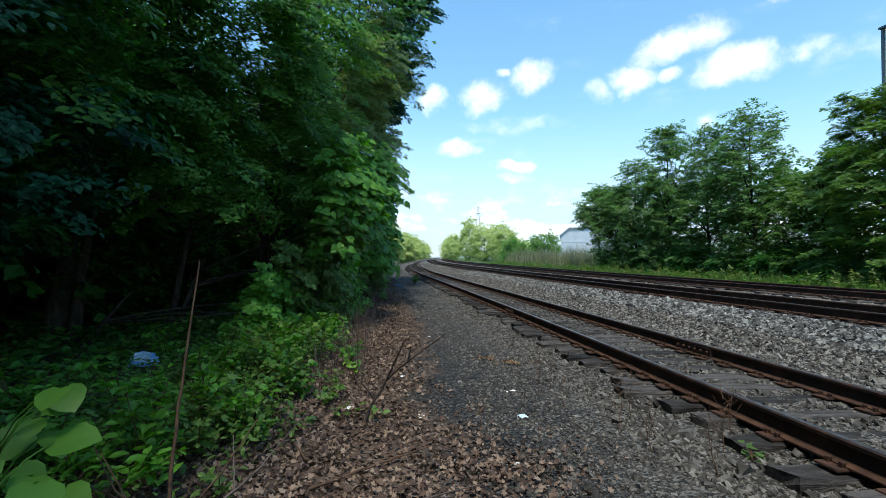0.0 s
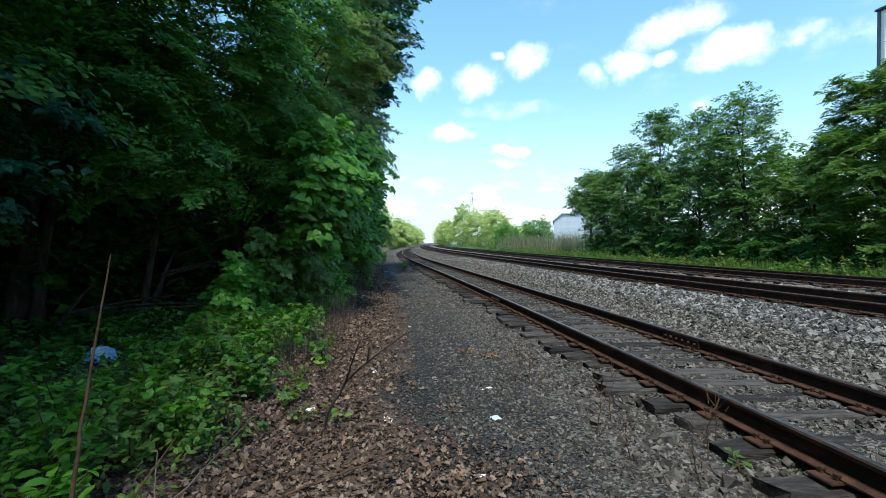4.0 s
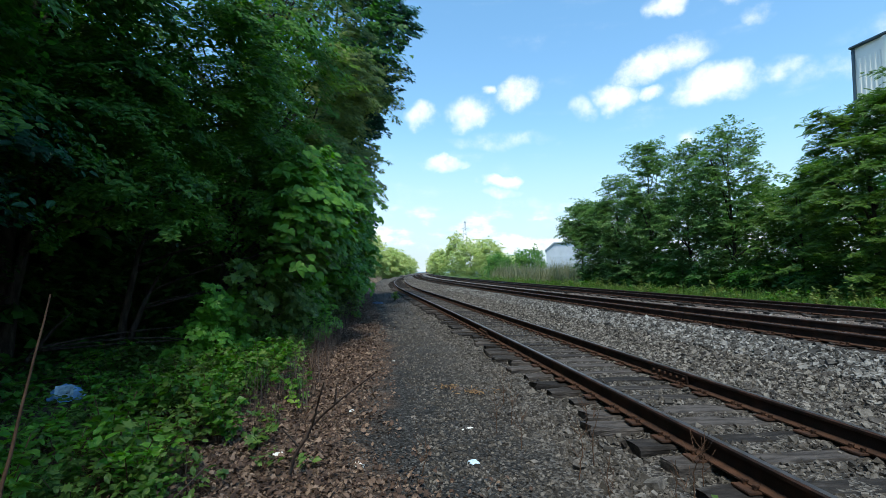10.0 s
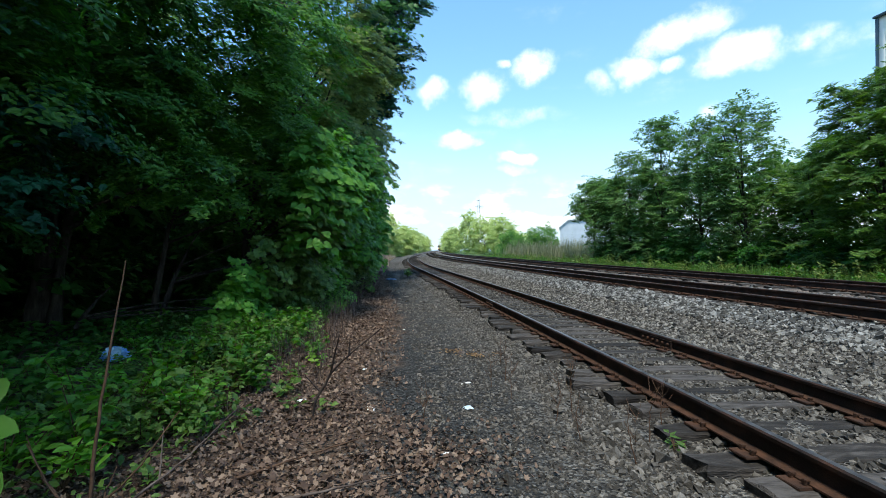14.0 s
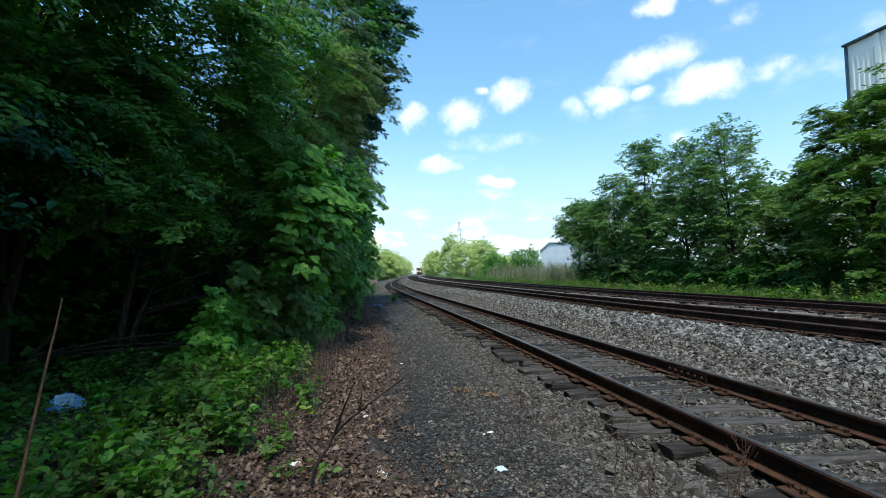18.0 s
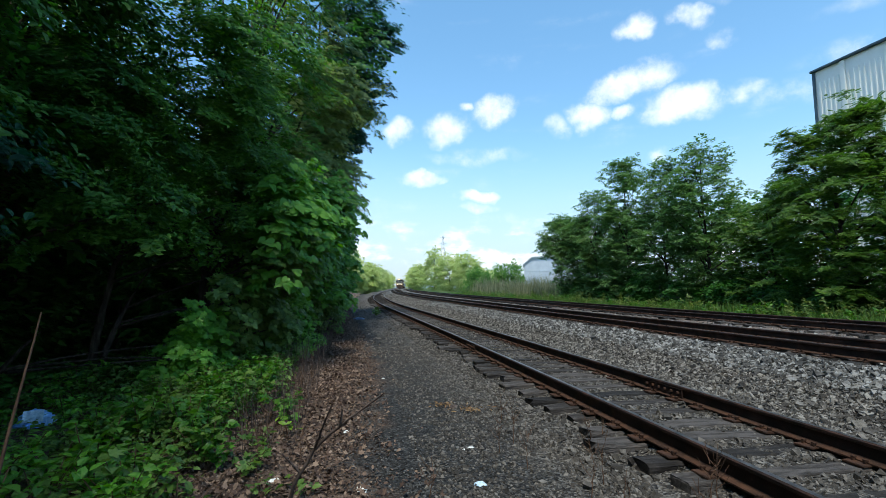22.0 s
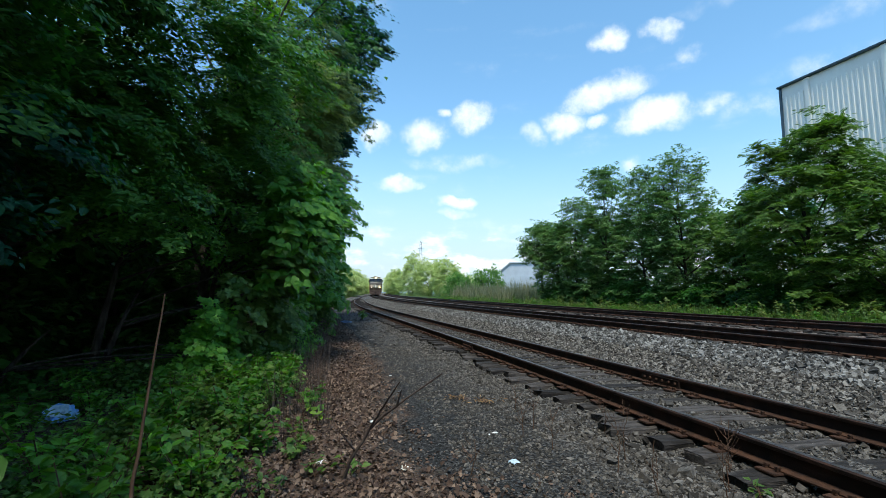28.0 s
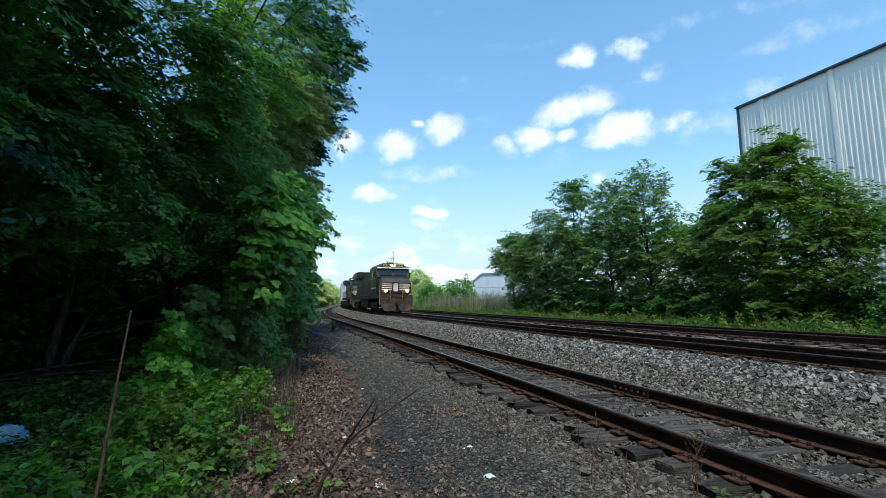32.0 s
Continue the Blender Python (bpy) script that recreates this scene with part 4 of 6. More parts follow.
# ---- the wood beside the path ----
def front(y, z):
    """How far the leafy face of the wood stands out to the path (x), at y along it and z up it."""
    base = np.interp(y, (-15, 0, 3, 6, 9, 12, 18, 25, 70), (-6.0, -4.6, -4.0, -3.1, -2.25, -1.65, -1.3, -1.05, -1.5))
    out = np.interp(z, (0, 1.0, 4, 7, 10, 13, 18), (0.0, 0.1, 0.5, 0.6, 1.2, 2.2, 2.4))
    far = np.interp(y, (4, 14, 24, 32, 45), (0.1, 0.6, 1.1, 1.0, 0.3))
    wave = 0.42 * np.sin(y * 1.1 + z * 0.8) + 0.38 * np.sin(y * 0.47 - z * 1.5 + 1)
    return base + out * far + wave * np.interp(y, (0, 8, 20), (0.4, 0.8, 1.0))


def edge_tree(rng, y, half, z0, z1, n, leaf, mat, label, depth=2.6, clumps=70, r=(0.45, 0.95), tpl=None, name="tree", cat="tree", group="trees at the wood's edge"):
    yy = rng.uniform(y - half, y + half, clumps)
    zz = z0 + (z1 - z0) * rng.uniform(0, 1, clumps)
    rr = rng.uniform(*r, clumps)
    xx = front(yy, zz) - rr * 0.8 - depth * rng.uniform(0, 1, clumps) ** 1.6
    xx = xx + bend(yy)
    C = np.stack([xx, yy, zz + rise(yy)], -1)
    bx = float(np.mean(xx)) - (1.5 if depth < 0 or y < 8 else 0.6) - (2.6 if 1 < y < 12 else 0.8 if y < 20 else 0)
    return tree(rng, (bx, y), z1, 0.05 + z1 * 0.011, C, rr, n, leaf, tpl or LEAF_SMALL, M[mat], label, name, limbs=3 if y < 12 else 10, category=cat, group=group, lean=(0.8, 0), face=(0.4, -0.35, 0.0) if y < 8 else (0.5, -0.75, 0.1), slope=(-0.15, 0.55) if z1 < 11 else (-0.5, 0.45), sprays=6 if z1 < 11 else 9)


def build_left_wood():
    rng = np.random.default_rng(41)
    S, O, H, B = LEAF_SMALL, LEAF_OVAL, LEAF_HEART, LEAF_LOBED
    oak, vine, dark = "tall olive-green oak leaning over the gravel path", "tall tree hung with yellow-green vines", "dark leafy tree of the wood; those out of view are added for shade"
    for y, half, z0, z1, n, leaf, mat, label, depth, cl, tpl in (
            # the first two stand out of view, added to keep sun off the near wood
            (-9.0, 3.2, 1.0, 16.0, 12000, 0.2, "green_dark", dark, 4.0, 90, S),
            (-3.5, 2.6, 1.6, 12.5, 15000, 0.17, "green_dark", dark, 3.6, 90, S),
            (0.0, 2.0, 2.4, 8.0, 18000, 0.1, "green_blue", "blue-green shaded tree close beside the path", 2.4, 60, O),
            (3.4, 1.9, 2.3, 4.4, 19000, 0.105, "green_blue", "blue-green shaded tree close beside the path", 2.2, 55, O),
            (4.0, 2.4, 4.0, 9.5, 28000, 0.105, "green_mid", dark, 2.6, 70, O),
            (6.4, 1.8, 3.1, 6.2, 26000, 0.095, "green_dark", dark, 2.4, 70, O),
            (9.4, 2.2, 3.0, 6.5, 32000, 0.1, "green_mid", "leafy tree with small green leaves beside the path", 1.8, 70, S),
            (9.5, 2.8, 6.0, 12.5, 26000, 0.115, "green_mid", "tall leafy tree in the shade of the wood", 3.0, 56, O),
            (13.0, 2.6, 2.4, 8.0, 20000, 0.13, "green_mid", vine, 1.8, 60, S),
            (14.5, 2.0, 6.0, 14.0, 10000, 0.13, "green_yellow", vine, 2.2, 30, S),
            (16.6, 3.0, 8.5, 15.5, 4500, 0.16, "green_mid", vine, 6.0, 22, O),
            (18.0, 2.8, 4.0, 10.5, 32000, 0.13, "green_olive", oak, 1.8, 80, B),
            (22.0, 2.8, 4.5, 11.0, 32000, 0.15, "green_olive", oak, 1.8, 80, B),
            (22.5, 2.8, 11.5, 17.5, 10000, 0.2, "green_dark", "tall dark oak with an open crown against the sky", 6.0, 44, B),
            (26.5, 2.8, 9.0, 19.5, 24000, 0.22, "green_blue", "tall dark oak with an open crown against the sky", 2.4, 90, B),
            (27.5, 3.0, 3.0, 9.0, 16000, 0.16, "green_olive", oak, 1.8, 60, S),
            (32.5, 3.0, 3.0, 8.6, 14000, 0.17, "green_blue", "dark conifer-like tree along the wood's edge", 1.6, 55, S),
            (38.0, 4.0, 2.5, 10.0, 14000, 0.19, "green_mid", "dense tree along the wood's edge", 2.2, 60, S),
            (46.0, 5.0, 2.0, 10.0, 14000, 0.21, "green_mid", "dense tree along the wood's edge", 2.4, 60, S),
            (57.0, 6.0, 1.5, 10.0, 14000, 0.23, "green_mid", "dense tree along the wood's edge", 2.6, 60, S),
            (68.0, 6.0, 1.0, 9.0, 12000, 0.25, "green_mid", "dense tree along the wood's edge", 2.6, 60, S)):
        edge_tree(rng, y, half, z0, z1, n, leaf, mat, label, depth * 1.15, int(cl * 0.62), (0.5, 0.95) if y < 10 else (0.6, 1.15), tpl)
    # two more unseen trees, added beside and behind the path to shade the verge
    for y, x0 in ((0.2, -3.5), (-3.2, -3.6)):
        n = 50
        C = np.stack([rng.uniform(-7.5, x0, n), y + rng.uniform(-1.9, 1.4, n), rng.uniform(4.5, 11.5, n)], -1)
        tree(rng, (-7.0, y - 0.8), 11.5, 0.2, C, rng.uniform(0.6, 1.0, n), 11000, 0.17, S, M["green_dark"], dark, limbs=8, group="trees at the wood's edge")
    # the shrub layer
    for y, half, z0, z1, n, leaf, mat, depth, cl, tpl in (
            (9.2, 0.9, 0.15, 1.3, 2400, 0.12, "green_bright", 0.15, 24, B),
            (10.8, 1.4, 0.2, 2.6, 4200, 0.13, "weed", 0.4, 36, B), (13.4, 1.6, 0.2, 2.8, 5200, 0.11, "green_bright", 0.6, 40, O),
            (16.4, 1.8, 0.2, 2.8, 5000, 0.12, "weed", 0.7, 40, O), (20.0, 2.2, 0.2, 3.6, 7000, 0.13, "weed", 0.9, 46, S),
            (24.5, 2.6, 0.3, 4.6, 8000, 0.14, "green_mid", 1.4, 50, S), (30.0, 3.0, 0.3, 4.0, 8000, 0.16, "green_mid", 1.6, 50, S),
            (36.5, 3.6, 0.3, 4.0, 8000, 0.17, "green_mid", 1.8, 50, S), (45.0, 5.0, 0.3, 4.0, 8000, 0.2, "green_mid", 2.0, 50, S), (57.0, 7.0, 0.3, 4.0, 8000, 0.22, "weed", 2.2, 50, S)):
        edge_tree(rng, y, half, z0, z1, n, leaf, mat, "leafy green shrub at the foot of the wood", depth, cl, (0.22, 0.42) if y < 18 else (0.35, 0.7), tpl, "shrub", "shrub", "shrubs along the wood")
    # the big-leaved, light green catalpas with pale blossom
    for y, half, z0, z1, n in ((11.0, 1.2, 2.2, 4.2, 1500), (13.0, 1.3, 1.9, 4.7, 2000), (15.4, 1.5, 1.6, 4.8, 2200), (18.0, 1.7, 1.4, 4.4, 2200), (21.5, 1.9, 1.4, 4.2, 2000), (25.5, 2.0, 1.4, 4.4, 2000)):
        t = edge_tree(rng, y, half, z0, z1, int(n * 1.5), 0.175, "catalpa", "young catalpa with large pale green heart-shaped leaves", -0.3, 30, (0.35, 0.6), H, "catalpa_tree", "tree", "catalpas")
        for k in range(2):
            by = rng.uniform(y - half, y + half)
            c = np.array([float(front(by, z1) + bend(by)), by, z1 - 0.25 * k + float(rise(by))]) - np.array(t.location)
            P, _ = clump_points(rng, [c], np.array([0.14]), 60)
            V, F = leaves(rng, P, 0.055, LEAF_SMALL, tilt=1.5)
            npmesh("blossom", V, F, M["blossom"], t, "white catalpa blossom")
    # the depth of the wood; (-6.0, -3.5) and (-6.5, -8.5) are unseen, added for shade
    deep = [(-8.5, 5, 11), (-11, 9, 12), (-11.5, 0, 12), (-17.5, 8, 15), (-17.5, -3, 15), (-11, 17, 9), (-8.5, 13, 9.5), (-8.0, 21, 10.5), (-8.0, 30, 12), (-8.5, 41, 14), (-8.5, 54, 15),
            (-9.5, -4, 12), (-8.5, -13, 16), (-6.0, -3.5, 12), (-6.5, -8.5, 15), (-14, 1, 15), (-14, 10, 15), (-14, 20, 12), (-14, 32, 13), (-14, 46, 14), (-15, -10, 19),
            (-21, 5, 13), (-21, 18, 13), (-21, 32, 14), (-22, -12, 17), (-20, 50, 15), (-13, 64, 15), (-9, 70, 13)]
    for x, y in ((-11.5, 3), (-11.5, 7), (-11.8, 11.5), (-12.5, -1), (-12, 16), (-12, 21), (-16, 4), (-16, 9), (-16, 14), (-16, 20), (-16, -2), (-17, 27), (-6.4, 0.0), (-9.6, 5.0), (-6.2, 13.5), (-5.6, 17), (-5.2, 22), (-9.5, 0.5), (-9.8, 9), (-9.5, 15), (-8, -4), (-6.5, -6), (-5.0, 28), (-5, 35)):
        n = 46
        C = np.stack([x + float(bend(y)) + rng.uniform(-1.3, 1.2, n), y + rng.uniform(-2.4, 2.4, n), 0.3 + rng.uniform(0, 3.4, n) + float(rise(y))], -1)
        tree(rng, (x + float(bend(y)), y), 3.6, 0.07, C, rng.uniform(0.45, 0.8, n), 8500, 0.2, LEAF_SMALL, M["green_dark"], "dark understorey bush inside the wood", "bush", limbs=6, category="shrub", group="understorey bushes")
    for x, y, h in deep:
        n, h = 66, h * 0.92
        C = np.stack([x + float(bend(y)) + rng.uniform(-3.2, 2.6, n), y + rng.uniform(-6, 6, n), 0.4 + (h - 1) * rng.uniform(0, 1, n) ** 0.9 + float(rise(y))], -1)
        tree(rng, (x + float(bend(y)), y), h, 0.22, C, rng.uniform(0.8, 1.4, n), 11000, 0.34 if x > -12 else 0.48, LEAF_SMALL, M["green_dark"], "tall dark tree deep in the wood", limbs=8, group="trees deep in the wood")


build_left_wood()


# ---- beyond the tracks ----
def build_right_side():
    rng = np.random.default_rng(51)
    spec = [(18.3, 42.0, 9.0, 2.0, 2.6, 9000, 0.2, "green_soft"), (18.8, 39.5, 8.2, 2.2, 2.4, 12000, 0.19, "green_soft"), (19.0, 36.5, 10.2, 2.4, 3.0, 16000, 0.18, "green_soft"),
            (19.2, 32.0, 12.2, 2.4, 2.6, 18000, 0.17, "green_soft"), (19.6, 27.8, 10.6, 2.4, 2.6, 17000, 0.16, "green_soft"), (19.4, 24.0, 10.8, 2.2, 2.2, 16000, 0.16, "green_soft"),
            (20.0, 20.4, 6.6, 2.0, 1.7, 4500, 0.42, "green_shade"), (18.8, 15.9, 9.6, 2.3, 3.0, 10500, 0.40, "green_shade"),
            (18.6, 12.9, 7.2, 1.9, 1.3, 2600, 0.40, "green_shade"), (19.6, 7.6, 10.2, 2.2, 3.2, 5500, 0.42, "green_shade"), (20.0, 1.5, 9.0, 2.2, 3.4, 4500, 0.42, "green_mid")]
    for bx, by, h, rx, ry, n, ls, mat in spec:
        k = 110 if by < 22 else 190
        u = rng.uniform(0.5 if by == 42.0 else 0, 1, k)
        wide = np.sqrt(np.clip(1 - (np.abs(u - 0.42) / 0.62) ** 2.2, 0.04, 1))
        a = rng.uniform(0, 2 * np.pi, k)
        q = rng.uniform(0.3, 1, k)
        C = np.stack([bx + rx * wide * q * np.cos(a), by + ry * wide * q * np.sin(a), 0.6 + (h - 1.5) * u + 0.3 + float(rise(by))], -1)
        frond = ls > 0.3
        tree(rng, (bx, by), h, 0.12, C, rng.uniform(0.4, 0.85, k) if by < 22 else rng.uniform(0.3, 0.7, k), int(n * 2.2) if by < 22 else int(n * 1.9), ls * 0.58 if by < 22 else ls * 1.0, LEAF_FROND if frond else LEAF_SMALL, M[mat],
             "green trackside tree with feathery compound leaves" if frond else "slender leafy green tree beyond the tracks", limbs=14, group="trees beyond the tracks", face=(-0.12, -0.12, 0.1), slope=(-0.3, 0.3) if frond else (-0.9, 0.3), sprays=7)
    for y in (38.5, 34.5, 30.5, 26.8, 23, 19.5, 16, 12.5, 9, 5):
        k = 24
        x = 18.3 + rng.uniform(-0.3, 0.5)
        C = np.stack([x + rng.uniform(-0.9, 1.2, k), y + rng.uniform(-2.2, 2.2, k), 0.6 + rng.uniform(0, 1.6, k) + float(rise(y))], -1)
        tree(rng, (x, y), 2.2, 0.06, C, rng.uniform(0.35, 0.7, k), 4500, 0.16, LEAF_SMALL, M["green_dark"], "dark leafy bush below the trackside trees", "bush", limbs=6, category="shrub", group="bushes beyond the tracks")
    for x, y in ((23.5, 40), (24, 36), (24.5, 28), (24.5, 20), (24, 12), (24, 4), (24, -6)):
        k = 50
        C = np.stack([x + rng.uniform(-1.6, 1.6, k), y + rng.uniform(-4.5, 4.5, k), 0.6 + rng.uniform(0, 8.2 if y > 18 else 5.5, k)], -1)
        tree(rng, (x, y), 6.6, 0.1, C, rng.uniform(0.7, 1.2, k), 11000, 0.28, LEAF_SMALL, M["green_dark"], "dark dense thicket behind the trackside trees", "thicket", limbs=6, category="shrub", group="thickets")
    # the weedy bank
    protos = [plant(rng, 15.5, 12, 0.6 + 0.12 * i, 130, 0.12, LEAF_OVAL, M[("weed", "green_mid", "weed", "green_olive")[i]], "tall green weed on the far bank", "weed", 0.45, "weeds on the far bank") for i in range(4)]
    n = 0
    while n < 290:
        y = 3 + 60 * rng.uniform(0, 1) ** 1.2
        s = rng.uniform(14.3, 17.6)
        x = s + float(bend(y))
        m = pose(x, y, float(ground_z(x, y)) - 0.02, 0, 0, rng.uniform(0, 360)) @ Matrix.Scale(rng.uniform(0.6, 1.15), 4)
        copy_thing(protos[int(rng.integers(4))], pose(0, 0, 0)).matrix_basis = m
        n += 1


build_right_side()


def blades(name, seed, n, s0, s1, y0, y1, h, w, mat, label, category):
    """Upright narrow blades, as one stand."""
    rng = np.random.default_rng(seed)
    P = scatter(rng, n, s0, s1, y0, y1, 1.0)
    T = np.array([(-0.5, 0, 0), (0.5, 0, 0), (0.35, 0, 0.5), (-0.35, 0, 0.5), (0, 0, 1.0)])
    a = rng.uniform(0, np.pi, n)
    hh = h * rng.uniform(0.5, 1.15, n)
    hh *= np.array([1 + 0.55 * noise.noise((a * 0.55, b * 0.55, h)) for a, b in P[:, :2]])
    bendx, bendy = rng.normal(0, 0.18, n), rng.normal(0, 0.18, n)
    V = np.empty((n, 5, 3))
    V[..., 0] = P[:, None, 0] + T[None, :, 0] * w * np.cos(a)[:, None] + bendx[:, None] * hh[:, None] * T[None, :, 2] ** 2
    V[..., 1] = P[:, None, 1] + T[None, :, 0] * w * np.sin(a)[:, None] + bendy[:, None] * hh[:, None] * T[None, :, 2] ** 2
    V[..., 2] = P[:, None, 2] + T[None, :, 2] * hh[:, None]
    o = (np.arange(n) * 5)[:, None]
    ob = npmesh(name, V.reshape(-1, 3), [o + np.array([[0, 1, 2, 3]]), o + np.array([[3, 2, 4]])], mat)
    return tagged(ob, label, category, kind="stuff")


blades("reeds", 61, 8000, 17.5, 28, 45, 68, 2.3, 0.05, M["reed"], "stand of tall tan-green reeds beyond the far track", "reeds")
blades("verge_grass", 62, 15000, 14.2, 17.5, 4, 70, 0.6, 0.03, M["weed"], "rough green grass on the far bank", "grass")


def build_far():
    rng = np.random.default_rng(71)
    spec = [(21.0, 67.0, 5.0, (21, 67, 3.3), (2.2, 2.2, 2.2), 3500, 0.3, "green_mid"),
            (17.5, 72.0, 4.4, (17.5, 72, 3.0), (2.2, 2.2, 2.0), 3000, 0.3, "green_mid"),
            (26.0, 60.0, 2.0, (26, 60, 1.2), (0.8, 0.8, 0.9), 900, 0.2, "green_mid"), (19.5, 84, 2.6, (19.5, 84, 1.6), (2.2, 3, 1.3), 2600, 0.22, "weed"), (23.0, 78, 3.0, (23, 78, 1.8), (2.2, 3, 1.5), 2600, 0.22, "green_mid"), (23.5, 106, 3.8, (23.5, 106, 2.0), (2.4, 2.4, 1.7), 3000, 0.25, "green_olive")]
    far = [(18.8, 178, 10.5, (3.6, 5, 5)), (21.8, 150, 15.2, (3.2, 4, 7)), (24.5, 136, 12.4, (4.4, 4, 5.8)), (28.8, 130, 11.4, (4, 4, 5.4)), (33, 152, 7.5, (4.5, 4, 3.5)), (40, 165, 8, (6, 5, 3.6)), (48, 180, 9, (7, 5, 4)),
           (0.2, 112, 7.4, (2.6, 4, 3.6)), (-3.4, 104, 9, (3, 5, 4.2)), (2.4, 140, 8.0, (2.8, 5, 3.9)), (4.4, 176, 8.6, (3, 6, 4.2)), (7.5, 215, 9, (3.4, 8, 4.4)), (-8, 92, 12, (4, 7, 5.5)), (26, 250, 12, (5, 12, 5.5)),
           (12.5, 275, 10, (4, 12, 4.8)), (-6, 76, 11, (3.2, 5, 5)), (36, 330, 13, (8, 15, 6))]
    # far crowns take the leaf colour with sunlight painted in
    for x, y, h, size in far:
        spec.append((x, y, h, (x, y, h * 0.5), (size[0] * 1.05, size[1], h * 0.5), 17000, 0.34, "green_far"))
    for bx, by, h, c, size, n, ls, mat in spec:
        C, R = ellipsoid_clumps(rng, (c[0], c[1], c[2] + float(rise(by))), size, 130, (0.2 * size[0], 0.36 * size[0]))
        tree(rng, (bx, by), h, 0.14, C, R, n, ls, LEAF_SMALL, M[mat], "green tree far along the line, sunlight painted into its pale leaves" if mat == "green_far" else "green bush beside the far track", limbs=6, group="far trees", face=(-0.1, -1.0, 0.2))


build_far()


def rib_mesh():
    V = [(0, 0, 0), (-0.05, -0.03, 0), (-0.05, -0.11, 0), (0, -0.14, 0)]
    V = V + [(x, y, 15.0) for x, y, z in V]
    me = bpy.data.meshes.new("rib")
    me.from_pydata(V, [], [(0, 1, 5, 4), (1, 2, 6, 5), (2, 3, 7, 6), (4, 5, 6, 7)])
    me.materials.append(M["cladding"])
    return me


RIB = rib_mesh()


def big_building():
    """Tall shed clad in ribbed pale steel."""
    top = new("industrial_building")
    X, Y1, Y0, H = 30.0, 26.0, -22.0, 16.9
    bm = bmesh.new()
    box(bm, X, X + 40, Y0, Y1, 0, H - 0.1)
    part("wall", bm, M["cladding"], top)
    bm = bmesh.new()
    box(bm, X - 0.25, X + 40.25, Y0 - 0.25, Y1 + 0.12, H - 0.1, H + 0.04, 0.03)
    part("roof_edge", bm, M["roof_trim"], top, "dark blue-grey roof edge")
    seams = [Y1 - 0.1, 24.15, 19.75, 15.35, 10.95, 6.55, 2.15]
    for a, b in zip(seams, seams[1:]):
        n = int((a - b) / 0.3)
        pan = bmesh.new()
        box(pan, X - 0.02, X - 0.002, b + 0.1, a - 0.1, 1, H - 0.55)
        pan = part("cladding_panel", pan, M["cladding"], top)
        for k in range(n):
            y = a - 0.2 - (a - b - 0.3) * k / n
            rib = new("rib", RIB)
            rib.parent = pan
            rib.location = (X - 0.02, y, 1.0)
        bm = bmesh.new()
        box(bm, X - 0.14, X - 0.002, b - 0.14, b + 0.14, 0.5, H - 0.12, 0.02)
        part("wall_post", bm, M["cladding"], top)
    bm = bmesh.new()
    box(bm, X - 0.1, X - 0.003, Y1 - 0.12, Y1 + 0.06, 0.5, H - 0.12, 0.02)
    part("corner_trim", bm, M["roof_trim"], top)
    top.matrix_basis = pose(X, Y1, 0, 0, 0, 4.5) @ pose(-X, -Y1, 0)
    tagged(top, "tall industrial shed clad in ribbed pale grey steel", "building")


big_building()


def warehouse():
    """White steel shed, gable end to the line, with a lower annexe."""
    top = new("white_warehouse")
    top.matrix_basis = pose(50.0, 141, float(ground_z(52, 141)), 0, 0, -20)

    def slab(outline, y0, y1):
        bm = bmesh.new()
        a = [bm.verts.new((x, y0, z)) for x, z in outline]
        c = [bm.verts.new((x, y1, z)) for x, z in outline]
        bm.faces.new(a), bm.faces.new(c[::-1])
        for i in range(len(a)):
            bm.faces.new((a[i], c[i], c[(i + 1) % len(a)], a[(i + 1) % len(a)]))
        return bm
    part("wall", slab([(0, 0), (0, 8.8), (2.6, 10.9), (24, 10.9), (24, 0)], 0, 26), M["white_wall"], top)
    part("roof", slab([(-0.4, 8.75), (2.45, 11.25), (24.3, 11.25), (24.3, 10.95), (2.6, 10.93), (-0.1, 8.7)], -0.5, 26.4), M["roof_blue"], top)
    for z in (3.6, 6.4):
        part("wall_band", slab([(0.02, z), (24, z), (24, z + 0.18), (0.02, z + 0.18)], -0.06, -0.004), M["roof_blue"], top)
    part("annexe", slab([(11.5, 0), (11.5, 8.0), (22, 8.0), (22, 0)], -9, -0.1), M["white_wall"], top, "bright white lower annexe")
    for k in range(3):
        part("door", slab([(12.5 + 3 * k, 0), (12.5 + 3 * k, 4.4), (14.6 + 3 * k, 4.4), (14.6 + 3 * k, 0)], -9.08, -9.004), M["roof_blue"], top, "blue-grey loading door")
    tagged(top, "long white warehouse with a blue-grey roof", "warehouse")


warehouse()


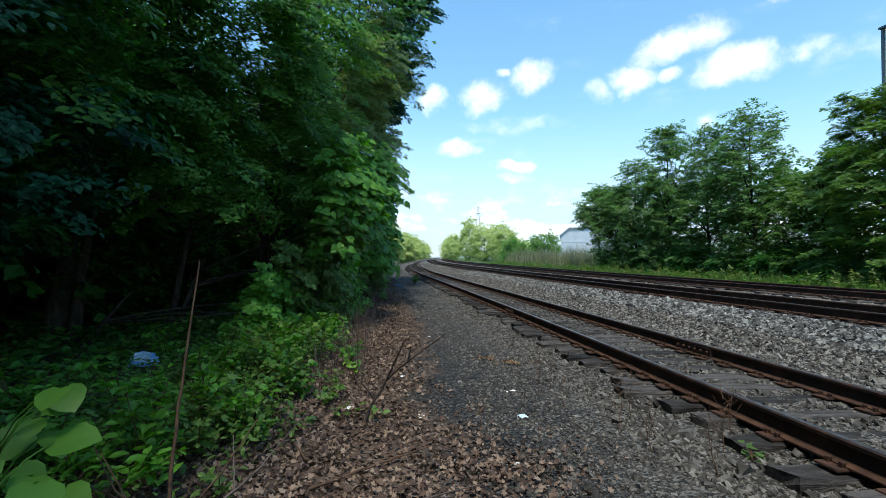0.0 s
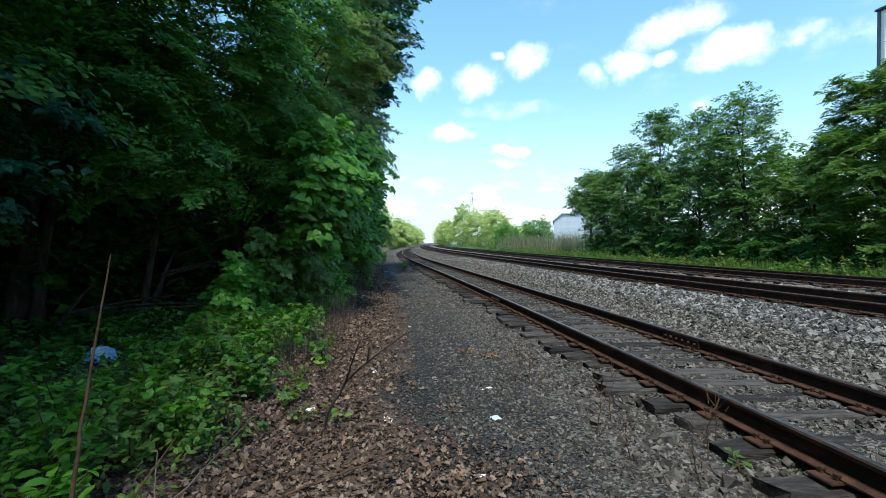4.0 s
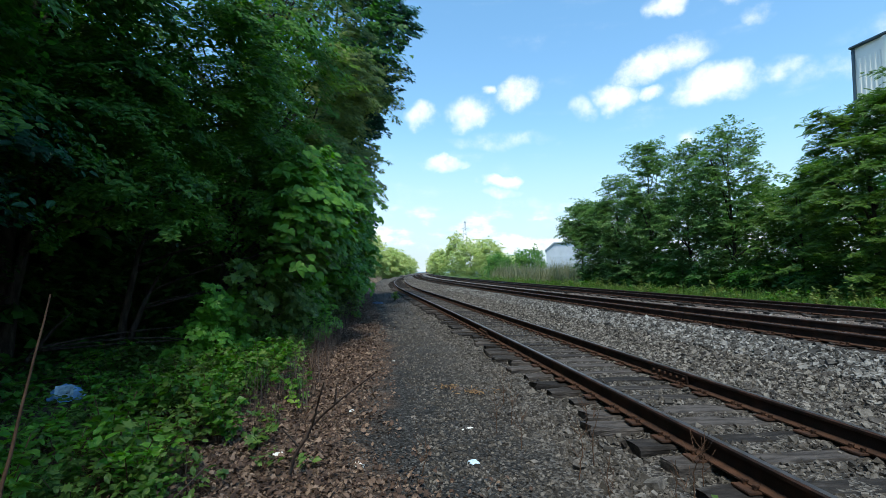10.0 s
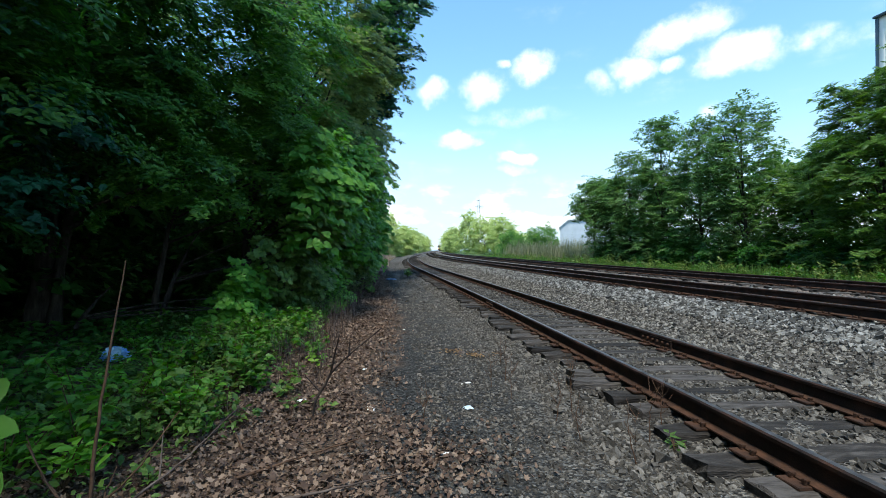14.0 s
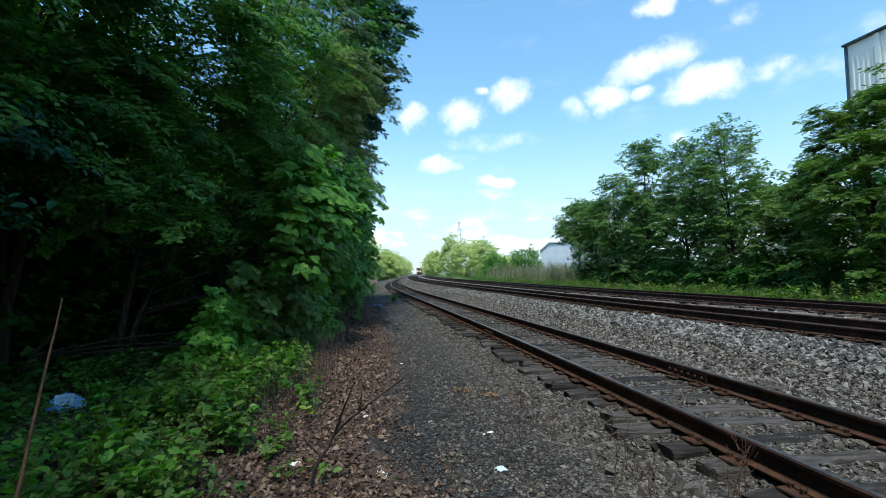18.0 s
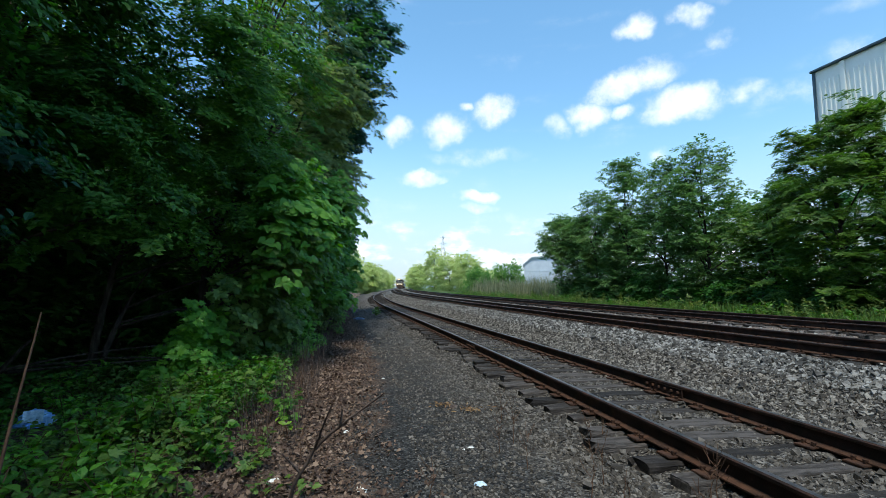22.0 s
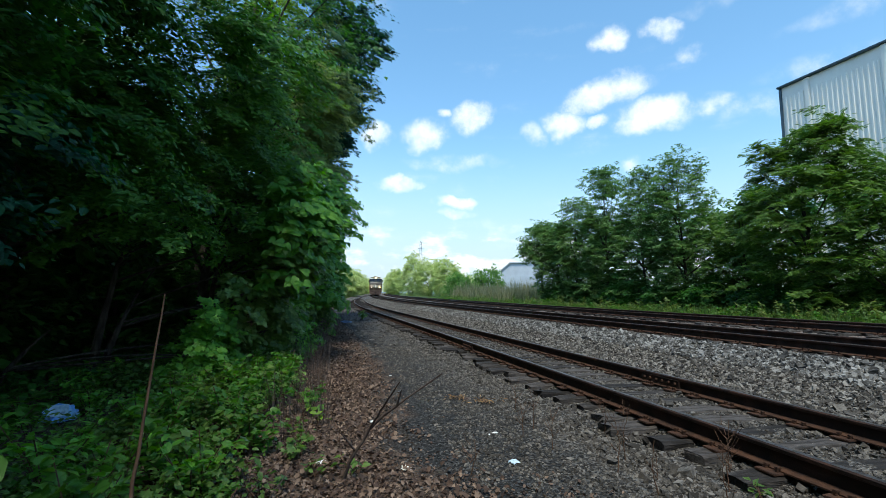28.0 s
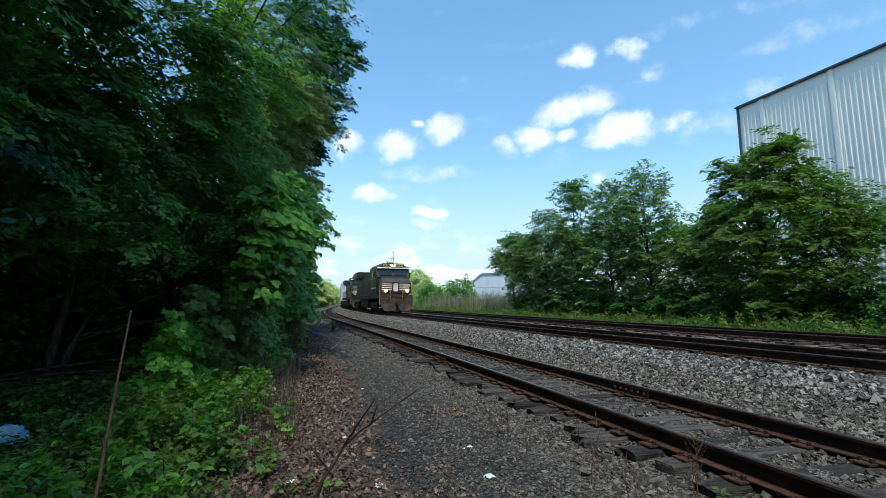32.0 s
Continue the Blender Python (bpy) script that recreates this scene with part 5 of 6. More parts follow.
def pylon():
    top = new("power_pylon")
    x, y, h = 66.5, 400.0, 47.0
    top.location = (x, y, float(ground_z(x, y)))
    w = lambda z: 3.6 * (1 - z / h) ** 1.2 + 0.5
    zs = np.linspace(0, h, 11)
    for sx in (-1, 1):
        for sy in (-1, 1):
            V, F = tube([(sx * w(z), sy * w(z), z) for z in zs], np.full(11, 0.08), 4)
            npmesh("leg", V, F, M["pylon_steel"], top)
    br = []
    for a, b in zip(zs, zs[1:]):
        for sx in (-1, 1):
            br.append(tube([(sx * w(a), -w(a), a), (-sx * w(b), -w(b), b)], [0.06, 0.06], 4))
            br.append(tube([(w(a), sx * w(a), a), (w(b), -sx * w(b), b)], [0.06, 0.06], 4))
    V, F = join_tubes(br)
    npmesh("bracing", V, F, M["pylon_steel"], top)
    for z in (h - 2, h - 7, h - 12):
        V, F = tube([(-3.4, 0, z), (0, 0, z + 0.7), (3.4, 0, z)], [0.08, 0.2, 0.08], 4)
        npmesh("cross_arm", V, F, M["pylon_steel"], top)
    tagged(top, "steel lattice power pylon above the far trees", "pylon")


pylon()


def hills():
    V, F = [], []
    n = 60
    for i in range(n):
        x = -900 + 2400 * i / (n - 1)
        z = 22 + 16 * noise.noise((x * 0.004, 0, 2)) + 4 * noise.noise((x * 0.03, 0, 5))
        V += [(x, 1500, -5), (x, 1650, z)]
    F = [(2 * i, 2 * i + 2, 2 * i + 3, 2 * i + 1) for i in range(n - 1)]
    # the blue haze of distance is mixed into the hills' own colour
    ob = npmesh("far_hills", np.array(V), np.array(F), material("haze_painted_hills", [(0.16, 0.24, 0.30), (0.22, 0.30, 0.36)], scale=0.01, fine=0.05, rough=1, bump=0))
    tagged(ob, "hazy blue wooded hills on the horizon", "hills", kind="structure")


hills()


# ---- small things on and beside the path ----
M["twig"] = material("dead_twigs", [(0.03, 0.022, 0.019), (0.07, 0.05, 0.042), (0.13, 0.1, 0.085)], scale=3, fine=20, rough=0.9, bump=0, island=0.6)
def crumple(name, x, y, size, mat, label, category, h=0.35, seed=1, turn=0.0, extra=None):
    """A crumpled piece of rubbish: a folded lump with creases."""
    rng = np.random.default_rng(seed)
    bm = bmesh.new()
    bmesh.ops.create_icosphere(bm, subdivisions=3, radius=1)
    for v in bm.verts:
        n = v.co.normalized()
        k = 1 + 0.35 * noise.noise(n * 2.3 + Vector((seed, 0, 0))) + 0.22 * noise.noise(n * 6 + Vector((0, seed, 0)))
        v.co = Vector((n.x * k * size[0] / 2, n.y * k * size[1] / 2, max(-0.2, n.z) * k * size[1] * h))
    top = part(name, bm, M[mat], None)
    top.matrix_basis = pose(x, y, float(ground_z(x, y)) + 0.2 * size[1] * h, 0, 0, turn)
    return tagged(top, label, category)


bag = crumple("plastic_bag", -4.4, 7.25, (0.38, 0.32), "blue_bag", "crumpled blue plastic bag lying in the undergrowth", "bag", 0.5, 3, 20)
bm = bmesh.new()
for v in bmesh.ops.create_grid(bm, x_segments=6, y_segments=5, size=0.5)["verts"]:
    v.co = Vector((v.co.x * 0.2, -0.13 + 0.06 * v.co.y + 0.02 * noise.noise(v.co * 5), 0.11 + v.co.y * 0.13))
bag.location.z += 0.04
part("printed_panel", bm, M["clear_plastic"], bag, "pale printed panel")
for x, y, sx, sy, mat, label, sd in ((0.8, 5.41, 0.10, 0.05, "paper", "small torn scrap of white paper on the gravel", 5), (0.72, 5.36, 0.06, 0.04, "paper", "small torn scrap of white paper on the gravel", 15),
                                     (-0.32, 4.56, 0.09, 0.15, "paper", "crumpled white paper scrap on the gravel", 6), (-0.52, 6.17, 0.12, 0.08, "paper", "crumpled white paper scrap on the gravel", 7),
                                     (-1.07, 4.85, 0.09, 0.16, "paper", "torn white and dark wrapper among dead leaves", 8), (0.67, 4.5, 0.15, 0.12, "clear_plastic", "crushed clear plastic cup with a blue tint", 9),
                                     (0.32, 3.48, 0.16, 0.05, "paper", "white paper strip on the path", 10), (0.39, 4.15, 0.04, 0.03, "paper", "tiny white paper scrap on the path", 11),
                                     (-2.6, 3.5, 0.16, 0.1, "paper", "pale crumpled wrapper under the leaves", 12), (0.02, 9.3, 0.12, 0.07, "paper", "crumpled white paper scrap on the gravel", 13),
                                     (-0.71, 25.6, 0.6, 0.34, "blue_cloth", "dark blue cloth dropped beside the path", 14)):
    crumple("litter_scrap", x, y, (sx * 0.7, sy * 0.7) if y < 20 else (sx, sy), mat, label, "litter", 0.25, sd, sd * 37)


def dry_tubes(name, lines, r0, mat, label, category, loc):
    top = new(name)
    top.location = (loc[0], loc[1], float(ground_z(*loc)))
    for k, pts in enumerate(lines):
        P = np.array(pts, float)
        u = np.linspace(0, 1, len(P))
        uu = np.linspace(0, 1, 14)
        Q = np.stack([np.interp(uu, u, P[:, j]) for j in range(3)], -1)
        Q[1:-1] += np.array([[0.012 * noise.noise((i * 0.9, k, j * 7)) for j in range(3)] for i in range(12)])
        V, F = tube(Q, np.linspace(r0 if k == 0 else r0 * 0.6, r0 * 0.28, 14), 6)
        npmesh("stem" if k == 0 else "twig", V, F, M[mat], top, smooth=True)
    return tagged(top, label, category)


dry_tubes("dead_sapling", [[(0, 0, 0), (0.0, 0.06, 0.5), (0.0, 0.18, 1.0), (0.0, 0.33, 1.56)], [(0, 0, 0.05), (0.25, 0.05, 0.3), (0.45, 0.12, 0.62)], [(0, 0, 0.05), (-0.2, 0.0, 0.2), (-0.42, 0.1, 0.45)],
                           [(0.02, 0, 0), (0.1, 0.1, 0.3)]], 0.013, "stem", "bare reddish-brown dead sapling standing at the verge", "sapling", (-1.84, 2.74))
dry_tubes("dead_branch", [[(0, 0, -0.02), (0.06, -0.1, 0.2), (0.23, -0.2, 0.5), (0.44, -0.42, 0.72), (0.7, -0.66, 0.96)], [(0.21, -0.19, 0.47), (0.28, -0.45, 0.68), (0.37, -0.78, 0.93)],
                          [(0.4, -0.38, 0.68), (0.42, -0.5, 0.82)], [(0.1, -0.12, 0.28), (-0.02, -0.2, 0.45)]], 0.018, "twig", "bare dead forked branch standing askew in leaf litter", "branch", (-0.88, 4.4))
dry_tubes("fallen_stick", [[(0, 0, 0.03), (0.5, 0.35, 0.05), (0.9, 0.55, 0.09)]], 0.012, "stem", "thin dry stick lying among dead leaves", "branch", (-1.15, 3.15))
dry_tubes("fallen_stick", [[(0, 0, 0.03), (-0.35, 0.6, 0.12), (-0.5, 1.0, 0.3)], [(-0.3, 0.5, 0.1), (-0.1, 0.8, 0.25)]], 0.01, "stem", "thin dry stick lying among dead leaves", "branch", (-1.25, 3.6))
dry_tubes("fallen_stick", [[(0, 0, 0.03), (0.3, 0.35, 0.22), (0.55, 0.8, 0.48)], [(0.2, 0.25, 0.15), (0.1, 0.5, 0.4)]], 0.01, "twig", "bare grey twig propped among seedlings", "branch", (-1.75, 2.7))
dry_tubes("fallen_stick", [[(0, 0, 0.04), (0.45, 0.1, 0.06), (1.0, 0.35, 0.05)]], 0.013, "twig", "thin dry stick lying among dead leaves", "branch", (-1.0, 2.75))
dry_tubes("fallen_stick", [[(0, 0, 0.02), (-0.3, 0.15, 0.2), (-0.55, 0.35, 0.38)], [(-0.25, 0.1, 0.16), (-0.3, -0.1, 0.34)]], 0.009, "stem", "bare grey twig propped among seedlings", "branch", (-1.95, 2.8))
_rng = np.random.default_rng(81)
for x, y, h in ((1.27, 5.43, 0.5), (1.18, 4.75, 0.35), (1.69, 4.3, 0.5), (1.96, 5.07, 0.32), (1.44, 4.04, 0.5), (1.75, 3.16, 0.5), (1.05, 5.2, 0.4), (1.5, 3.6, 0.4), (0.2, 4.3, 0.35), (2.3, 3.75, 0.45), (2.05, 3.5, 0.5), (1.4, 6.3, 0.4),
                (-1.3, 5.7, 0.5), (-1.2, 7.4, 0.6), (-1.1, 6.5, 0.55), (-0.9, 5.3, 0.4), (-1.35, 8.6, 0.7), (-1.3, 9.5, 0.6)):
    lines = [[(0, 0, 0), (_rng.normal(0, 0.03), _rng.normal(0, 0.03), h * 0.5), (_rng.normal(0, 0.05), _rng.normal(0, 0.05), h)]]
    for k in range(6):
        z = h * _rng.uniform(0.25, 0.85)
        a = _rng.uniform(0, 6.28)
        lines.append([(0, 0, z), (0.05 * math.cos(a), 0.05 * math.sin(a), z + 0.05), (0.09 * math.cos(a), 0.09 * math.sin(a), z + 0.12)])
    tagged(dry_tubes("dry_weed", lines, 0.005, "stem", "thin dry dead weed stalk standing in the gravel", "weed", (x, y)), group="dry weeds by the path")


def needle_patch(x, y, r, seed):
    rng = np.random.default_rng(seed)
    n = 55
    P = np.stack([x + rng.normal(0, r, n), y + rng.normal(0, r * 0.6, n), np.zeros(n)], -1)
    P[:, 2] = ground_z(P[:, 0], P[:, 1]) + rng.uniform(0.01, 0.05, n)
    V, F = leaves(rng, P, 0.085, (LEAF_SMALL[0] * np.array([0.45, 1, 1]), LEAF_SMALL[1]), tilt=0.5, droop=0.0)
    tagged(npmesh("dry_needles", V, F, M["orange"]), "small patch of orange dry needles on the gravel", "debris", kind="stuff")


crumple("charred_scrap", 0.92, 7.02, (0.14, 0.09), "twig", "small dark charred scrap beside orange dry needles", "debris", 0.4, 21, 40)
needle_patch(0.78, 7.12, 0.08, 91)
needle_patch(1.14, 6.82, 0.11, 92)
_rng = np.random.default_rng(93)
def large_leaf_plant(x, y, h, n, size, seed):
    """A rank young shoot: a few stalks, each with one very large heart-shaped leaf held out to the light."""
    rng = np.random.default_rng(seed)
    top = new("large_leaf_plant")
    top.location = (x, y, float(ground_z(x, y)) - 0.01)
    u = np.linspace(0, 1, 7)[:, None]
    for k in range(n):
        a = 2.4 * k + rng.normal(0, 0.3)
        r, z = 0.1 + 0.26 * rng.uniform(0.3, 1), h * (0.55 + 0.45 * (k + 1) / n)
        tip = np.array([math.cos(a) * r, math.sin(a) * r, z])
        V, F = tube((1 - u) ** 2 * np.zeros(3) + 2 * u * (1 - u) * np.array([0, 0, z * 0.9]) + u * u * tip, np.linspace(0.009, 0.004, 7), 5)
        npmesh("stalk", V, F, M["green_mid"], top, smooth=True)
        V, F = leaves(rng, tip[None], size, LEAF_ROUND, tilt=0.25, heading=-0.8 + 0.5 * math.sin(a), droop=0.35, vary=0.2, face=(0.35, -0.4, 0))
        npmesh("leaf", V, F, M["green_mid"], top, smooth=True)
    return tagged(top, "young plant with very large round green leaves", "plant", "plants on the verge")


large_leaf_plant(-2.64, 2.52, 0.93, 14, 0.19, 5)
large_leaf_plant(-2.42, 2.2, 0.66, 12, 0.2, 6)
plant(_rng, -4.75, 7.2, 0.45, 12, 0.2, LEAF_OVAL, M["green_bright"], "young plant with broad pale leaves beside the bag", "broad_leaf_plant", 0.25)
plant(_rng, -1.28, 6.75, 0.4, 60, 0.1, LEAF_LOBED, M["green_mid"], "small leafy seedling at the edge of the litter", "seedling", 0.35)
plant(_rng, -1.15, 6.1, 0.25, 16, 0.08, LEAF_OVAL, M["green_yellow"], "small yellow-green seedling in dead leaves", "seedling", 0.15)
plant(_rng, -0.75, 4.5, 0.15, 16, 0.07, LEAF_OVAL, M["weed"], "small green seedling in dead leaves", "seedling", 0.18)
plant(_rng, 0.25, 27.8, 0.55, 120, 0.16, LEAF_OVAL, M["weed"], "green weed tuft growing on the path", "weed_tuft", 0.5)
plant(_rng, 2.15, 3.3, 0.12, 20, 0.06, LEAF_SMALL, M["weed"], "tiny green weed beside a timber tie", "weed_tuft", 0.12)
for k in range(14):
    y = 3.0 + 7 * _rng.uniform(0, 1)
    plant(_rng, -1.55 + _rng.normal(0, 0.22), y, 0.22, 22, 0.07, LEAF_LOBED, M["weed"], "small green seedling in dead leaves", "seedling", 0.2)


def strand(name, seed, n, s0, s1, y0, y1, h, w, mat, label):
    return blades(name, seed, n, s0, s1, y0, y1, h, w, mat, label, "dry grass")


M["straw"] = material("dry_straw", [(0.16, 0.12, 0.085), (0.32, 0.25, 0.18), (0.5, 0.41, 0.31)], scale=3, fine=20, rough=0.9, bump=0, island=0.6)
strand("dry_stalks", 95, 1700, -1.75, -0.9, 5.5, 26, 0.65, 0.006, M["twig"], "thin grey-brown dead stalks along the wood's edge")
strand("dead_grass", 96, 2200, -1.7, 0.6, 46, 90, 0.8, 0.05, M["straw"], "pale dead grass where the path narrows")


# ---- train ----
def truck(top, y, name="truck"):
    bm = bmesh.new()
    for sx in (-1, 1):
        box(bm, sx * 1.28 - 0.1, sx * 1.28 + 0.1, y - 2.2, y + 2.2, 0.48, 0.92, 0.05)
        for dy in (-1.7, 0, 1.7):
            box(bm, sx * 1.3 - 0.14, sx * 1.3 + 0.14, y + dy - 0.25, y + dy + 0.25, 0.35, 0.75, 0.04)
    box(bm, -1.2, 1.2, y - 0.4, y + 0.4, 0.6, 1.05, 0.03)
    t = part(name, bm, M["loco_dirt"], top)
    for dy in (-1.7, 0, 1.7):
        for sx in (-1, 1):
            bm = bmesh.new()
            cyl(bm, (sx * 0.70, y + dy, 0.53), (sx * 0.84, y + dy, 0.53), 0.53, n=24)
            cyl(bm, (sx * 0.68, y + dy, 0.53), (sx * 0.70, y + dy, 0.53), 0.56, n=24)
            part("wheel", bm, M["loco_dirt"], t)
    return t


def prism(bm, outline, x0, x1):
    """A solid with the (y, z) outline between two x."""
    a = [bm.verts.new((x0, y, z)) for y, z in outline]
    b = [bm.verts.new((x1, y, z)) for y, z in outline]
    n = len(a)
    bm.faces.new(a)
    bm.faces.new(b[::-1])
    for i in range(n):
        bm.faces.new((a[i], b[i], b[(i + 1) % n], a[(i + 1) % n]))


def locomotive(label, lit):
    """Wide-nosed six-axle diesel; front at y = 0 facing -y, rail heads at z = 0."""
    top = new("diesel_locomotive")
    P = lambda name, bm, mat, lab="", parent=None: part(name, bm, M[mat], parent or top, lab)
    bm = bmesh.new()
    box(bm, -1.5, 1.5, 0.55, 21.9, 1.25, 1.62, 0.03)
    P("underframe", bm, "loco_dirt")
    bm = bmesh.new()
    prism(bm, [(0.45, 1.2), (0.40, 0.75), (0.12, 0.2), (0.30, 0.18), (0.75, 0.6), (0.75, 1.35)], -1.42, 1.42)
    for v in bm.verts:
        if v.co.z < 0.5:
            v.co.x *= 0.78
    P("snow_plough", bm, "loco_dirt", "rust-brown steel pilot plough")
    bm = bmesh.new()
    cyl(bm, (0, -0.25, 0.85), (0, 0.6, 0.85), 0.13)
    box(bm, -0.16, 0.16, -0.42, -0.1, 0.7, 1.02, 0.03)
    P("coupler", bm, "loco_dirt")
    for sx in (-1, 1):
        bm = bmesh.new()
        for k in range(4):
            box(bm, sx * 1.2 - 0.28, sx * 1.2 + 0.28, 0.5 + 0.05 * k, 0.85 + 0.03 * k, 0.45 + 0.3 * k, 0.49 + 0.3 * k, 0.008)
        P("step", bm, "loco_white")
        bm = bmesh.new()
        for x in (0.55, 1.45):
            cyl(bm, (sx * x, 0.55, 1.3), (sx * x, 0.55, 2.45), 0.018, n=8)
        cyl(bm, (sx * 0.55, 0.55, 2.44), (sx * 1.45, 0.55, 2.44), 0.018, n=8)
        cyl(bm, (sx * 1.47, 0.5, 0.7), (sx * 1.47, 0.5, 2.5), 0.03, n=8)
        P("handrail", bm, "loco_yellow", "pale yellow handrail")
    # nose, cab
    bm = bmesh.new()
    prism(bm, [(0.95, 1.62), (0.95, 2.75), (1.35, 3.05), (2.55, 3.3), (2.55, 1.62)], -1.42, 1.42)
    bmesh.ops.bevel(bm, geom=[e for e in bm.edges], offset=0.16, segments=3, affect="EDGES")
    nose = P("nose", bm, "loco_black")
    bm = bmesh.new()
    box(bm, -0.2, 0.2, 0.925, 0.952, 1.9, 2.62, 0.06)
    P("nose_door", bm, "loco_white", "white emblem panel on the nose", nose)
    for sx in (-1, 1):
        for k in range(4):
            bm = bmesh.new()
            box(bm, sx * 0.78 - 0.46, sx * 0.78 + 0.46, 0.925, 0.952, 2.02 + 0.17 * k, 2.09 + 0.17 * k)
            P("stripe", bm, "loco_white", "white stripe", nose)
    bm = bmesh.new()
    prism(bm, [(2.35, 1.62), (2.2, 3.25), (2.55, 4.3), (2.75, 4.5), (5.3, 4.5), (5.5, 4.3), (5.5, 1.62)], -1.5, 1.5)
    side_edges = [e for e in bm.edges if all(v.co.z > 4.45 for v in e.verts) and abs(e.verts[0].co.x - e.verts[1].co.x) < 0.01]
    bmesh.ops.bevel(bm, geom=side_edges, offset=0.38, segments=3, affect="EDGES")
    cab = P("cab", bm, "loco_black")
    for sx in (-1, 1):
        bm = bmesh.new()
        V = [(sx * 0.12, 2.235, 3.42), (sx * 1.28, 2.235, 3.42), (sx * 1.28, 2.425, 4.02), (sx * 0.12, 2.425, 4.02)]
        a = [bm.verts.new((x, y - 0.03, z)) for x, y, z in V]
        b = [bm.verts.new((x, y + 0.03, z)) for x, y, z in V]
        bm.faces.new(a), bm.faces.new(b)
        for i in range(4):
            bm.faces.new((a[i], a[(i + 1) % 4], b[(i + 1) % 4], b[i]))
        P("windscreen", bm, "glass", "dark windscreen pane", cab)
        for y0 in (3.0, 4.1):
            bm = bmesh.new()
            box(bm, sx * 1.5 - 0.02, sx * 1.5 + 0.02, y0, y0 + 0.85, 3.1, 3.85, 0.01)
            P("side_window", bm, "glass", "dark side window", cab)
        bm = bmesh.new()
        box(bm, sx * 1.5 - 0.015, sx * 1.5 + 0.015, 2.7, 5.3, 2.2, 2.3)
        P("stripe", bm, "loco_white", "white stripe", cab)
    bm = bmesh.new()
    prism(bm, [(0.93, 2.62), (1.33, 3.02), (2.2, 3.27), (2.2, 3.35), (1.28, 3.1), (0.88, 2.7)], -1.25, 1.25)
    P("nose_cap", bm, "loco_black", parent=nose)
    bm = bmesh.new()
    prism(bm, [(2.2, 4.05), (2.2, 4.1), (2.62, 4.22), (2.62, 4.17)], -1.45, 1.45)
    P("visor", bm, "loco_white", "pale sun visor", cab)
    for sx in (-1, 1):
        bm = bmesh.new()
        box(bm, sx * 1.62 - 0.1, sx * 1.62 + 0.1, 2.75, 2.8, 3.2, 3.75, 0.01)
        P("mirror", bm, "loco_black", parent=cab)
    bm = bmesh.new()
    for k in range(3):
        cyl(bm, (-0.25 + 0.25 * k, 4.2, 4.5), (-0.25 + 0.25 * k, 3.8 + 0.1 * k, 4.75), 0.03, 0.09)
    P("horn", bm, "loco_dirt", parent=cab)
    bm = bmesh.new()
    box(bm, -1.0, 1.0, 2.35, 2.75, 4.18, 4.56, 0.06)
    hb = P("headlight_housing", bm, "loco_black", parent=cab)
    for sx in (-1, 1):
        bm = bmesh.new()
        box(bm, sx * 0.62 - 0.3, sx * 0.62 + 0.3, 2.325, 2.352, 4.24, 4.5, 0.01)
        P("number_board", bm, "numberboard", "amber number board with dark bars", cab)
        for k in range(4):
            bm = bmesh.new()
            x = sx * 0.62 - 0.21 + 0.14 * k
            box(bm, x - 0.05, x + 0.05, 2.315, 2.326, 4.3, 4.44)
            P("number_bar", bm, "loco_black", "", cab)
        for z, x, y in ((4.36, sx * 0.14, 2.34), (1.95, sx * 0.95, 0.5)):
            bm = bmesh.new()
            cyl(bm, (x, y + 0.06, z), (x, y - 0.02, z), 0.10 if z > 3 else 0.12, n=16)
            P("headlight", bm, "lamp_glow" if lit else "loco_white", "lit warm headlight" if lit else "", top)
    # hood
    bm = bmesh.new()
    prism(bm, [(5.5, 1.62), (5.5, 4.0), (16.3, 4.0), (16.3, 1.62)], -0.95, 0.95)
    hood = P("engine_hood", bm, "loco_black")
    for sx in (-1, 1):
        for k in range(12):
            bm = bmesh.new()
            y = 5.8 + 0.86 * k
            box(bm, sx * 0.95 - 0.015, sx * 0.95 + 0.015, y, y + 0.74, 1.8, 3.3, 0.01)
            P("hood_door", bm, "loco_side", "", hood)
    bm = bmesh.new()
    box(bm, -1.2, 1.2, 6.0, 8.6, 3.7, 4.55, 0.15)
    P("brake_blower", bm, "loco_black", parent=hood)
    bm = bmesh.new()
    box(bm, -0.5, 0.5, 11.5, 12.8, 4.0, 4.4, 0.08)
    P("exhaust_stack", bm, "loco_dirt", parent=hood)
    bm = bmesh.new()
    prism(bm, [(16.3, 1.62), (16.3, 4.35), (21.0, 4.35), (21.0, 1.62)], -0.95, 0.95)
    P("radiator_cabin", bm, "loco_black")
    bm = bmesh.new()
    box(bm, -1.52, 1.52, 16.6, 20.8, 3.75, 4.6, 0.12)
    P("radiator_wing", bm, "loco_black")
    bm = bmesh.new()
    prism(bm, [(8.3, 1.25), (8.1, 0.9), (8.5, 0.42), (13.6, 0.42), (14.0, 0.9), (13.8, 1.25)], -1.35, 1.35)
    P("fuel_tank", bm, "loco_dirt")
    for sx in (-1, 1):
        bm = bmesh.new()
        for k in range(12):
            y = 6.0 + 1.3 * k
            cyl(bm, (sx * 1.45, y, 1.6), (sx * 1.45, y, 2.65), 0.02, n=6)
        cyl(bm, (sx * 1.45, 5.6, 2.65), (sx * 1.45, 21.0, 2.65), 0.02, n=6)
        P("side_handrail", bm, "loco_dirt")
